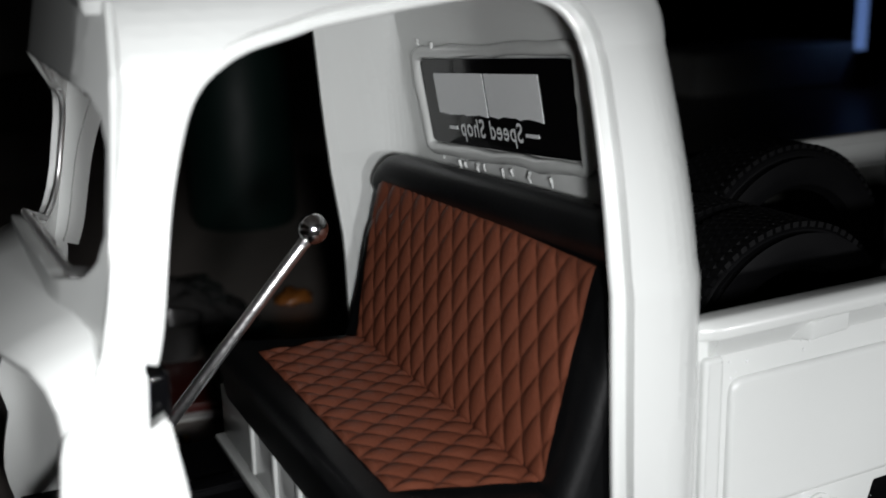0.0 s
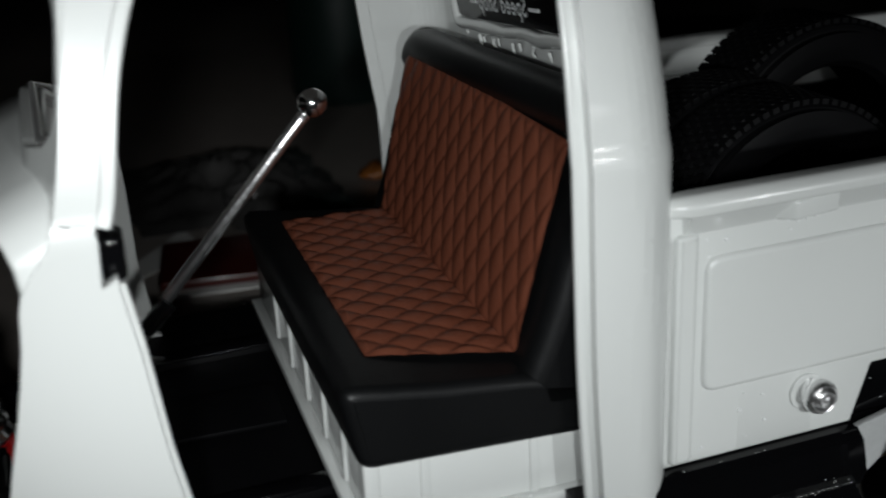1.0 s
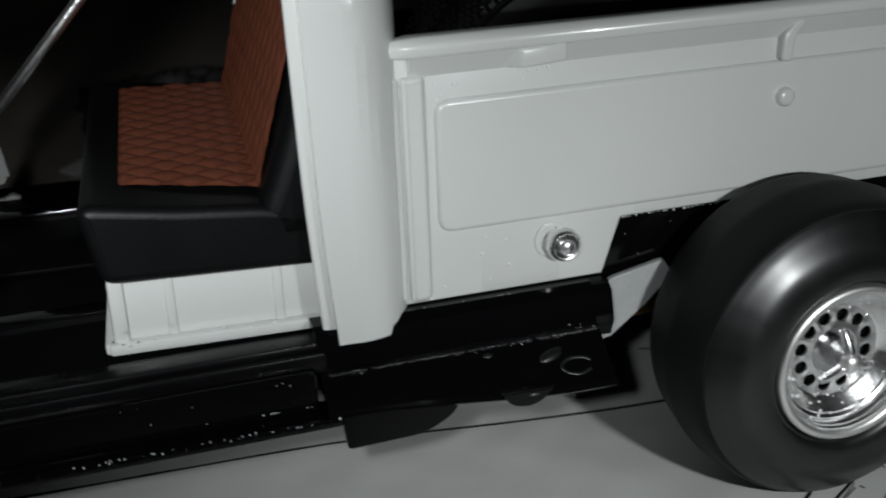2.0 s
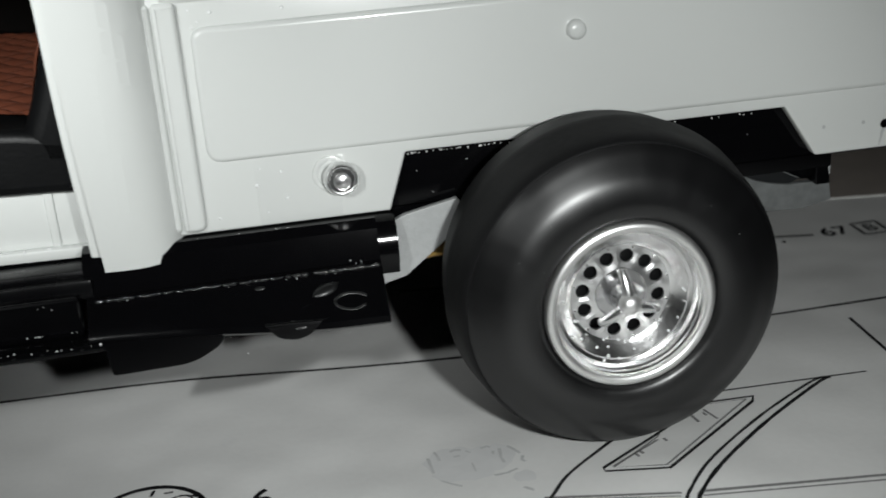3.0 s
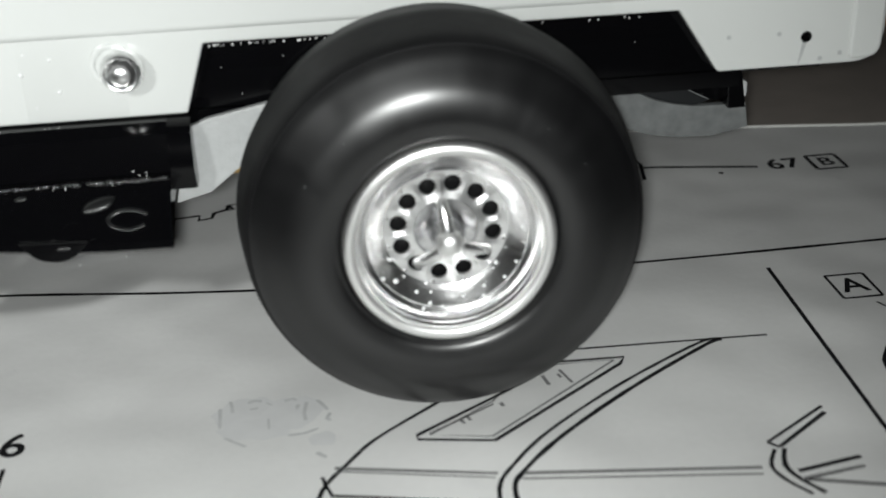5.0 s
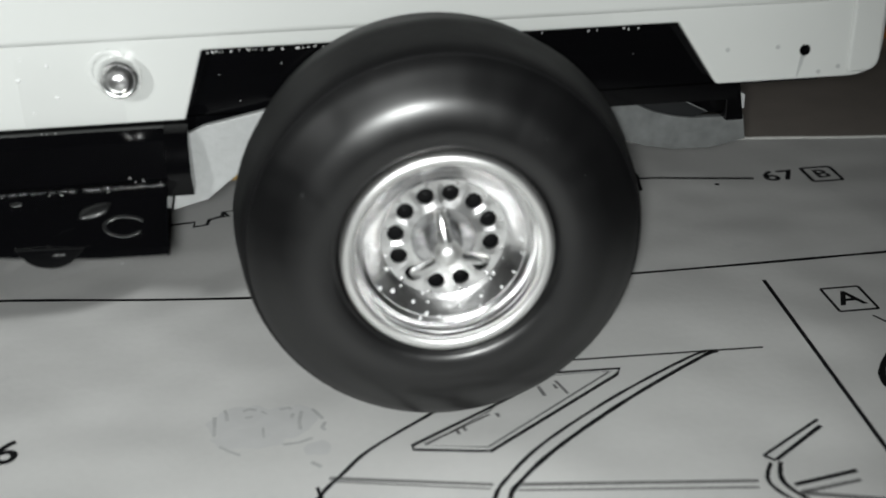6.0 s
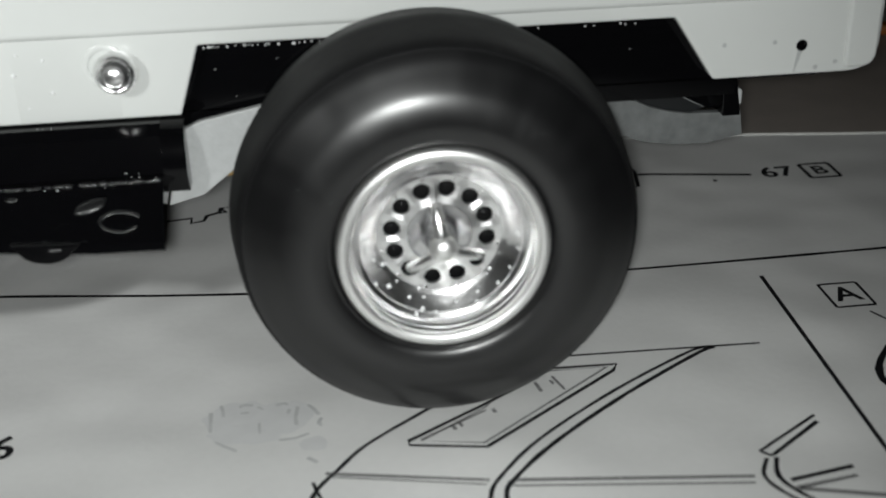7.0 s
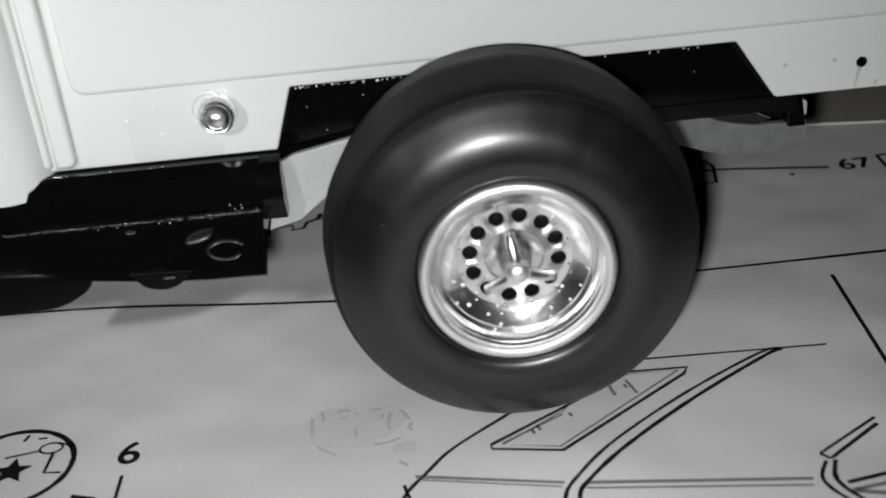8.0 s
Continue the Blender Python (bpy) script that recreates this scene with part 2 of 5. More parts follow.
def rounded(points, r, n=5):
    """A closed outline with its corners rounded: r is one radius or one for each corner."""
    out, k = [], len(points)
    for i in range(k):
        a, p, b = (Vector(points[j % k]) for j in (i - 1, i, i + 1))
        rr = r[i] if isinstance(r, (list, tuple)) else r
        if rr <= 0:
            out.append(tuple(p))
            continue
        d = min(rr, (a - p).length * 0.49, (b - p).length * 0.49)
        s, e = p + (a - p).normalized() * d, p + (b - p).normalized() * d
        for q in range(n + 1):
            t = q / n
            out.append(tuple(s * (1 - t) ** 2 + p * 2 * t * (1 - t) + e * t * t))
    return out


def plate(outline, y0, y1, bevel=0.0, axes="xz", bm=None, seg=2):
    """An outline in a plane, given depth along the third axis."""
    b = bmesh.new()

    def at(p, d):
        return {"xz": (p[0], d, p[1]), "xy": (p[0], p[1], d), "yz": (d, p[0], p[1])}[axes]

    vs = [b.verts.new(at(p, y0)) for p in outline]
    f = b.faces.new(vs)
    ext = bmesh.ops.extrude_face_region(b, geom=[f])
    mv = [g for g in ext["geom"] if isinstance(g, bmesh.types.BMVert)]
    bmesh.ops.translate(b, verts=mv, vec=Vector(at((0, 0), y1)) - Vector(at((0, 0), y0)))
    bmesh.ops.recalc_face_normals(b, faces=b.faces)
    if bevel:
        rim = [e for e in b.edges if e.calc_face_angle(0) > 0.9 and any(len(g.verts) > 4 for g in e.link_faces)]
        bmesh.ops.bevel(b, geom=rim, offset=bevel, segments=seg, profile=0.5, affect="EDGES")
    return join(bm, b) if bm else b


def inset(outline, d):
    """The outline drawn in by d on all sides."""
    n = len(outline)
    turn = 1 if sum(outline[i][0] * outline[(i + 1) % n][1] - outline[(i + 1) % n][0] * outline[i][1] for i in range(n)) > 0 else -1
    out = []
    for i in range(n):
        a, p, c = (Vector(outline[j % n]) for j in (i - 1, i, i + 1))
        u, w = (p - a).normalized(), (c - p).normalized()
        m = Vector((-u.y - w.y, u.x + w.x)) * turn
        m.normalize()
        k = max(0.5, m.dot(Vector((-u.y, u.x)) * turn))
        out.append(tuple(p + m * d / k))
    return out


def soft_plate(outline, y0, y1, r, seg=4, back=False, fine=0):
    """A plate whose front rim (and back rim) rounds over by r."""
    b = bmesh.new()
    rings = []
    for q in range(seg + 1):
        a = math.pi / 2 * q / seg
        rings.append((r * (1 - math.sin(a)), y0 + r * (1 - math.cos(a))))
    rings += [(r * (1 - math.cos(math.pi / 2 * q / seg)), y1 - r * (1 - math.sin(math.pi / 2 * q / seg))) for q in range(seg + 1)] if back else [(0, y1)]
    rows = [[b.verts.new((p[0], y, p[1])) for p in inset(outline, d)] for d, y in rings]
    for a, c in zip(rows, rows[1:]):
        for k in range(len(a)):
            b.faces.new((a[k], a[(k + 1) % len(a)], c[(k + 1) % len(a)], c[k]))
    caps = [b.faces.new(rows[0]), b.faces.new(rows[-1])]
    bmesh.ops.recalc_face_normals(b, faces=b.faces)
    if fine:
        for axis in (0, 2):
            for s in steps(min(p[axis // 2] for p in outline), max(p[axis // 2] for p in outline), fine)[1:-1]:
                co, no = [0, 0, 0], [0, 0, 0]
                co[axis], no[axis] = s + 0.0137, 1
                bmesh.ops.bisect_plane(b, geom=b.verts[:] + b.edges[:] + b.faces[:], plane_co=co, plane_no=no)
    return b


def sheet(outline, steps_u, steps_v, shape):
    """A flat outline in (u, v), cut into a fine grid and bent by shape(u, v)."""
    b = bmesh.new()
    vs = [b.verts.new((p[0], p[1], 0)) for p in outline]
    es = [b.edges.new((vs[i], vs[(i + 1) % len(vs)])) for i in range(len(vs))]
    bmesh.ops.triangle_fill(b, edges=es, use_beauty=True, use_dissolve=False)
    for axis, steps in ((0, steps_u), (1, steps_v)):
        for s in steps:
            co, no = [0, 0, 0], [0, 0, 0]
            co[axis], no[axis] = s, 1
            bmesh.ops.bisect_plane(b, geom=b.verts[:] + b.edges[:] + b.faces[:], plane_co=co, plane_no=no, dist=1e-5)
    for v in b.verts:
        v.co = Vector(shape(v.co.x, v.co.y))
    return b


def mirrored(b, mid, weld=0.02):
    """Adds the mirror image across y = mid."""
    d = bmesh.ops.duplicate(b, geom=b.verts[:] + b.edges[:] + b.faces[:])
    new_v = [g for g in d["geom"] if isinstance(g, bmesh.types.BMVert)]
    for v in new_v:
        v.co.y = 2 * mid - v.co.y
    bmesh.ops.reverse_faces(b, faces=[g for g in d["geom"] if isinstance(g, bmesh.types.BMFace)])
    bmesh.ops.remove_doubles(b, verts=b.verts, dist=weld)
    bmesh.ops.recalc_face_normals(b, faces=b.faces)
    return b


def thicken(ob, depth, bevel=0.0, offset=0.0):
    s = ob.modifiers.new("thickness", "SOLIDIFY")
    s.thickness, s.offset = depth * U, offset
    if bevel:
        v = ob.modifiers.new("soft_edges", "BEVEL")
        v.width, v.segments, v.limit_method, v.angle_limit = bevel * U, 2, "ANGLE", radians(60)
    return ob


def smooth01(t):
    t = max(0.0, min(1.0, t))
    return t * t * (3 - 2 * t)


def steps(a, b, d):
    n = max(1, round((b - a) / d))
    return [a + (b - a) * i / n for i in range(n + 1)]


# ---- the room and the table ----
def build_room():
    link("table", box(-60, 70, -45, 75, -3, -0.02, 0.3), WOOD)
    tagged(bpy.data.objects["table"], "dark brown polished wooden table under the model", "table", kind="thing")
    for name, b in (("floor", (-110, 120, -100, 130, -78, -75)), ("ceiling", (-110, 120, -100, 130, 135, 140)),
                    ("wall_north", (-110, 120, 130, 135, -75, 135)), ("wall_south", (-110, 120, -105, -100, -75, 135)),
                    ("wall_east", (120, 125, -100, 130, -75, 135)), ("wall_west", (-115, -110, -100, 130, -75, 135))):
        tagged(link(name, box(*b), WALLPAINT), "plain dim painted surface of the dark room", kind="structure")
    for x in (-55, 65):
        for y in (-40, 70):
            leg = link("table_leg", box(x - 2.5, x + 2.5, y - 2.5, y + 2.5, -75, -3), WOOD, bpy.data.objects["table"])


build_room()

# ---- the model truck ----
YC = 3.0
TURN = Matrix.Translation((-2.8, -0.2, 0)) @ Matrix.Rotation(radians(-3.15), 4, "Z") @ Matrix.Translation((2.8, 0.2, 0))
truck = thing("model_pickup_truck", (1.9, 3.0, 0), "white plastic scale model pickup truck without doors or fenders", "model truck")

DOOR = [(-3.2, 2.22), (-3.28, 3.5), (-3.31, 4.6), (-3.33, 5.7), (-3.34, 6.4), (-3.35, 7.0), (-3.37, 7.3), (-3.46, 7.57), (-3.6, 7.75), (-3.85, 7.85), (-4.2, 7.86), (-4.56, 7.82), (-5.08, 7.74),
        (-5.5, 7.67), (-5.75, 7.6), (-6.05, 7.52), (-6.25, 7.42), (-6.42, 7.28), (-6.54, 7.08), (-6.66, 6.74), (-6.75, 6.38), (-6.86, 5.75), (-6.93, 5.5)]
HINGE = [(-7.03, 5.47), (-7.05, 5.12), (-6.93, 5.19)]
POST = [(-6.88, 5.1), (-6.8, 4.6), (-6.7, 3.7), (-6.57, 2.96), (-6.66, 2.87), (-6.77, 2.83), (-6.79, 2.62), (-6.72, 2.63), (-6.6, 2.68), (-6.5, 2.63), (-6.47, 2.47), (-6.55, 2.39), (-6.8, 2.37)]
FRONT = [(-7.9, 2.5), (-8.0, 3.0), (-7.92, 3.6), (-7.76, 4.25), (-7.66, 4.75), (-7.6, 5.15), (-7.36, 5.5), (-7.26, 5.85), (-7.15, 6.35), (-7.02, 7.05), (-6.96, 7.5), (-6.94, 8.05)]


def eased(path, n=4):
    """A smooth curve through the points of a path."""
    out = []
    for i in range(len(path) - 1):
        p0, p1, p2, p3 = (Vector(path[max(0, min(len(path) - 1, i + k))]) for k in (-1, 0, 1, 2))
        for q in range(n):
            t = q / n
            out.append(tuple(0.5 * (2 * p1 + (p2 - p0) * t + (2 * p0 - 5 * p1 + 4 * p2 - p3) * t * t + (3 * p1 - p0 - 3 * p2 + p3) * t ** 3)))
    return out + [tuple(path[-1])]


def outward(path, d):
    """Shifts an open path to its left by d."""
    out = []
    for i, p in enumerate(path):
        a, b = Vector(path[max(i - 1, 0)]), Vector(path[min(i + 1, len(path) - 1)])
        w = (b - a).normalized()
        out.append((p[0] + w.y * d, p[1] - w.x * d))
    return out


def lean(v):
    """How far the cab's skin has drawn in at height v, and the height."""
    k = max(0.0, min(v, 7.4) - 5.5) / 1.9
    a = max(0.0, v - 7.4) / 0.6
    belt = 0.03 * smooth01((5.7 - v) / 0.3)
    return 0.36 * k ** 1.5 + 0.6 * (1 - math.cos(a)) - belt, (7.4 + 0.6 * math.sin(a) if a else v)


def cab_skin(u, v, inset=0.0):
    inn, z = lean(v)
    inn += inset
    back = 0.8 * inn * smooth01((u + 3.35) / 1.0)
    if u <= -2.85:
        return (u - back, -0.2 + inn, z)
    if u < -2.0646:
        a = (u + 2.85) / 0.5
        return (-2.85 + 0.5 * math.sin(a) - back, 0.3 - 0.5 * math.cos(a) + inn * math.cos(a), z)
    return (-2.35 - back, 0.3 + (u + 2.0646), z)


def sag(b):
    """The far front of the cab stands a little low and bent in."""
    for v in b.verts:
        x, y, z = v.co
        w = smooth01((-4.4 - x) / 1.6) * smooth01((y - YC) / 2.0)
        kick = 0.22 * smooth01((4.1 - z) / 0.5) * smooth01((-7.45 - x) / 0.35)
        x -= 0.13 * max(0, z - 4.5) * smooth01((y - 4.8) / 0.8) * smooth01((-2.7 - x) / 0.3) * smooth01((x + 4.6) / 0.6)
        v.co = Vector((x + w * (0.05 + 0.2 * smooth01((z - 3) / 3) + kick), y - 0.75 * w, z - 0.42 * w))
    return b


def build_cab():
    uc = -2.0646 + YC - 0.3
    skin_door = outward(eased(DOOR), 0.12)
    post = outward(POST[:4], 0.05) + POST[4:]
    outline = [(-3.08, 2.2), (uc, 2.2), (uc, 8.05)] + eased(FRONT, 3)[::-1] + POST[::-1][:9] + post[:4][::-1] + HINGE[::-1] + skin_door[::-1][:-1]
    b = sheet(outline, steps(-7.8, -3.0, 0.3) + steps(-2.85, -2.06, 0.09) + steps(-1.9, uc - 0.1, 0.3), steps(2.5, 5.4, 0.3) + steps(5.46, 5.66, 0.05) + steps(5.8, 7.4, 0.1) + steps(7.46, 8.0, 0.09), cab_skin)
    mirrored(b, YC, 0.004)
    cab = part("cab_shell", sag(b), WHITE, truck, "glossy white cab shell with an open doorway", 50, TURN)
    thicken(cab, 0.11)
    even = cab.modifiers.new("even_shading", "WEIGHTED_NORMAL")
    even.keep_sharp, even.weight = True, 80
    # roof panel
    b = bmesh.new()
    nx, ny = 12, 16
    grid = [[b.verts.new((-7.1 + 4.4 * i / nx, 0.42 + (2 * YC - 0.84) * j / ny, 7.86 + 0.28 * math.sin(math.pi * j / ny) ** 0.7 * (0.35 + 0.65 * math.sin(math.pi * i / nx)))) for j in range(ny + 1)] for i in range(nx + 1)]
    for i in range(nx):
        for j in range(ny):
            b.faces.new((grid[i][j], grid[i + 1][j], grid[i + 1][j + 1], grid[i][j + 1]))
    thicken(part("roof", b, WHITE, truck, "", 60, TURN), 0.1)
    # doorway flange, near and far
    edge = eased(DOOR)
    b = bmesh.new()
    inner = [b.verts.new(cab_skin(p[0], p[1], 0.1)) for p in edge]
    outer = [b.verts.new(cab_skin(p[0], p[1], 0.1)) for p in outward(edge, 0.16)]
    for i in range(len(edge) - 1):
        b.faces.new((inner[i], inner[i + 1], outer[i + 1], outer[i]))
    far = b.copy()
    for v in far.verts:
        v.co.y = 2 * YC - v.co.y
    for m in (b, far):
        bmesh.ops.recalc_face_normals(m, faces=m.faces)
        thicken(part("door_jamb", sag(m), WHITE, truck, "", 50, TURN), 0.07, 0.02)
    # lower post flange
    b = bmesh.new()
    low = POST[:4]
    inner = [b.verts.new(cab_skin(p[0] + 0.0, p[1], 0.1)) for p in low]
    outer = [b.verts.new(cab_skin(p[0] - 0.25, p[1], 0.08)) for p in low]
    for i in range(len(low) - 1):
        b.faces.new((inner[i], inner[i + 1], outer[i + 1], outer[i]))
    far = b.copy()
    for v in far.verts:
        v.co.y = 2 * YC - v.co.y
    for m in (b, far):
        bmesh.ops.recalc_face_normals(m, faces=m.faces)
        thicken(part("hinge_post", sag(m), WHITE, truck, "", 50, TURN), 0.07, 0.02)

    # windscreen frame
    def screen(y, z):
        d = abs(y - YC) / YC
        return (-7.39 + (z - 5.8) * 0.2 + 0.16 * max(0, d - 0.75) / 0.25 * 1.0 - 0.1 * (1 - d * d), y, z)

    def edge_y(z):
        return -0.2 + lean(z)[0] + 0.03

    half = [(edge_y(5.6), 5.6), (YC, 5.6), (YC, 5.95), (0.7, 5.97), (0.32, 6.05), (0.1, 6.2), (0.03, 6.4), (0.14, 6.95), (0.28, 7.15), (0.5, 7.27), (0.9, 7.33), (YC, 7.38), (YC, 7.9), (edge_y(7.9), 7.9), (edge_y(7.4), 7.4), (edge_y(6.8), 6.8), (edge_y(6.2), 6.2)]
    b = sheet(half, steps(0.0, 2.8, 0.2), steps(5.7, 7.8, 0.2), screen)
    mirrored(b, YC)
    thicken(part("windscreen_frame", sag(b), WHITE, truck, "", 50, TURN), 0.12, 0.03)
    ring = [(YC, 5.99), (0.73, 6.01), (0.36, 6.08), (0.14, 6.22), (0.07, 6.4), (0.18, 6.94), (0.32, 7.12), (0.53, 7.23), (0.92, 7.29), (YC, 7.34)]
    ring = ring + [(2 * YC - y, z) for y, z in ring[::-1][1:]]
    b = rod([Vector(screen(y, z)) + Vector((0.05, 0, 0)) for y, z in ring], 0.035, 8)
    part("windscreen_trim", sag(b), LIP, truck, "bright satin windscreen trim", 60, TURN)
    # cowl, rounded over from side to side
    b = bmesh.new()
    rows = []
    arc = [(-0.2, 5.1), (-0.19, 5.36), (-0.14, 5.55), (0.0, 5.7), (0.4, 5.79), (1.2, 5.86), (2.1, 5.9), (YC, 5.92)]
    arc = arc + [(2 * YC - y, z) for y, z in arc[::-1][1:]]
    for y, z in arc:
        d = 1 - abs(y - YC) / (YC + 0.2)
        xf = -7.6 - 0.75 * d ** 0.6
        rows.append([b.verts.new((xf + (-7.3 - xf) * k / 6, y, z - 0.45 * (1 - k / 6) ** 1.4 * d ** 0.4)) for k in range(7)])
    for a, c in zip(rows, rows[1:]):
        for k in range(6):
            b.faces.new((a[k], a[k + 1], c[k + 1], c[k]))
    thicken(part("cowl", sag(b), WHITE, truck, "", 60, TURN), 0.1, 0.03)
    # a black block takes the place of the shade inside the post's notch
    notch_block = box(-7.03, -6.85, -0.14, 0.2, 5.1, 5.45, 0.05, 3)
    part("notch_shade", notch_block, BLACK, truck, "black block for the shade inside the post notch", 50, TURN)
    # floor
    b = box(-7.6, -2.6, 0.0, 2 * YC, 2.02, 2.2, 0.02)
    box(-7.6, -5.4, 2.55, 3.5, 2.2, 2.27, 0.03, bm=b)
    part("cab_floor", b, FLOORING, truck, "dull black cab floor", 40, TURN)
    # rear window film: black surround, two silver panes, lettering read from behind
    def film(f, g, d):
        """A place on the film: f across from the far end, g up, d proud of it."""
        y = 5.02 - 3.5 * f
        z = 5.9 + 0.3 * f + 0.98 * g
        return Vector((-2.5 - 0.17 * (z - 6.0) - d, y, z))

    def film_plate(outline, d0, d1):
        b = bmesh.new()
        lo, hi = ([b.verts.new(film(f, g, d)) for f, g in outline] for d in (d0, d1))
        b.faces.new(lo)
        b.faces.new(hi[::-1])
        for k in range(len(lo)):
            b.faces.new((lo[k], lo[(k + 1) % len(lo)], hi[(k + 1) % len(lo)], hi[k]))
        bmesh.ops.recalc_face_normals(b, faces=b.faces)
        return b

    pane = part("rear_window", film_plate(rounded([(0, 0), (1, 0), (1, 1), (0, 1)], 0.06), -0.06, 0.02), BLACK, truck, "black rear window film with silver panes", 40, TURN)
    for a, c in ((0.1, 0.46), (0.473, 0.81)):
        n = 12
        low = [(a + (c - a) * k / n, 0.36 + random.uniform(-0.018, 0.018)) for k in range(n + 1)]
        part("silver_pane", film_plate(low + [(c, 0.84), (a, 0.84)], 0.021, 0.03), DECALGREY, pane, "", 0, TURN)
    font = bpy.data.curves.new("lettering", "FONT")
    font.body, font.size, font.align_x, font.space_character, font.offset = "Speed Shop", 0.29, "CENTER", 1.1, 0.004
    tmp = new("tmp_text", font)
    me = bpy.data.meshes.new_from_object(tmp.evaluated_get(bpy.context.evaluated_depsgraph_get()))
    b = bmesh.new()
    b.from_mesh(me)
    bpy.data.objects.remove(tmp)
    for v in b.verts:
        v.co = film(0.46 - v.co.x / 3.5, 0.12 + v.co.y / 0.98, 0.03)
    part("lettering", b, DECALGREY, pane, "silver mirrored lettering", 0, TURN)
    for a, c in ((0.16, 0.22), (0.69, 0.77)):
        part("dash", film_plate([(a, 0.18), (c, 0.18), (c, 0.22), (a, 0.22)], 0.021, 0.03), DECALGREY, pane, "", 0, TURN)
    ring = rounded([(-0.03, -0.09), (1.03, -0.09), (1.03, 1.09), (-0.03, 1.09)], 0.09)
    path = [Vector((*a, 0)).lerp(Vector((*c, 0)), k / 9) for a, c in zip(ring, ring[1:] + ring[:1]) for k in range(9) if k == 0 or abs(a[0] - c[0]) + abs(a[1] - c[1]) > 0.4]
    b = rod([film(p.x, p.y, 0.0) for p in path + path[:1]], 0.075, 10)
    for v in b.verts:
        v.co += 0.035 * noise.noise_vector(v.co * 2.6) + 0.016 * noise.noise_vector(v.co * 8)
    moulding = part("window_moulding", b, SEAM, truck, "uneven glossy white window moulding", 60, TURN)
    # dribbles of dried glue below the moulding and by its far corner
    for f, g, tall in ((0.07, -0.17, 0.05), (0.19, -0.2, 0.16), (0.235, -0.2, 0.1), (0.33, -0.2, 0.15), (0.375, -0.19, 0.12), (0.5, -0.21, 0.18), (0.56, -0.2, 0.1), (0.68, -0.2, 0.16), (0.8, -0.22, 0.14), (0.13, 1.2, 0.22), (0.02, 1.24, 0.1)):
        bend = random.uniform(-0.012, 0.012)
        part("glue_dribble", rod([film(f, g, 0.03), film(f + bend, g - 0.35 * tall, 0.036), film(f + 0.4 * bend, g - 0.7 * tall, 0.026)], random.uniform(0.016, 0.024), 8, 0.7), WHITE, moulding, "", 60, TURN)
    # glints on the far front pillar, made as a fine spatter of white beads
    b = bmesh.new()
    for k in range(22):
        v = random.uniform(3.0, 5.5)
        u = -6.72 - 0.1 * (v - 3.7) - random.uniform(0.08, 0.5)
        r = random.uniform(0.008, 0.015)
        for w in bmesh.ops.create_icosphere(b, subdivisions=1, radius=r)["verts"]:
            w.co += Vector((u, 2 * YC + 0.2 - lean(v)[0] - 0.115, v))
    part("glint_spatter", sag(b), GLINT, truck, "", 60, TURN)


build_cab()


# ---- the bench seat ----
def quilt(rows, along, low, high, place, puff, tall):
    """Stitched diamonds on a strip: place(s, y, h) gives the point at s along the strip, raised by h."""
    b = bmesh.new()
    ny, ns = 240, rows
    grid = []
    for i in range(ns + 1):
        s = along * i / ns
        line = []
        across0, across1 = low(s / along), high(s / along)
        for j in range(ny + 1):
            y = across0 + (across1 - across0) * j / ny
            u, v = y / 0.36, s / tall
            a, c = (u + v) % 1, (u - v) % 1
            d = math.sqrt(abs(math.sin(math.pi * a) * math.sin(math.pi * c)))
            edge = min(1, min(s, along - s, y - across0, across1 - y) / 0.06)
            h = puff * d * (0.25 + 0.75 * max(0, edge))
            line.append(b.verts.new(place(s, y, h)))
        grid.append(line)
    for i in range(ns):
        for j in range(ny):
            b.faces.new((grid[i][j], grid[i][j + 1], grid[i + 1][j + 1], grid[i + 1][j]))
    return b


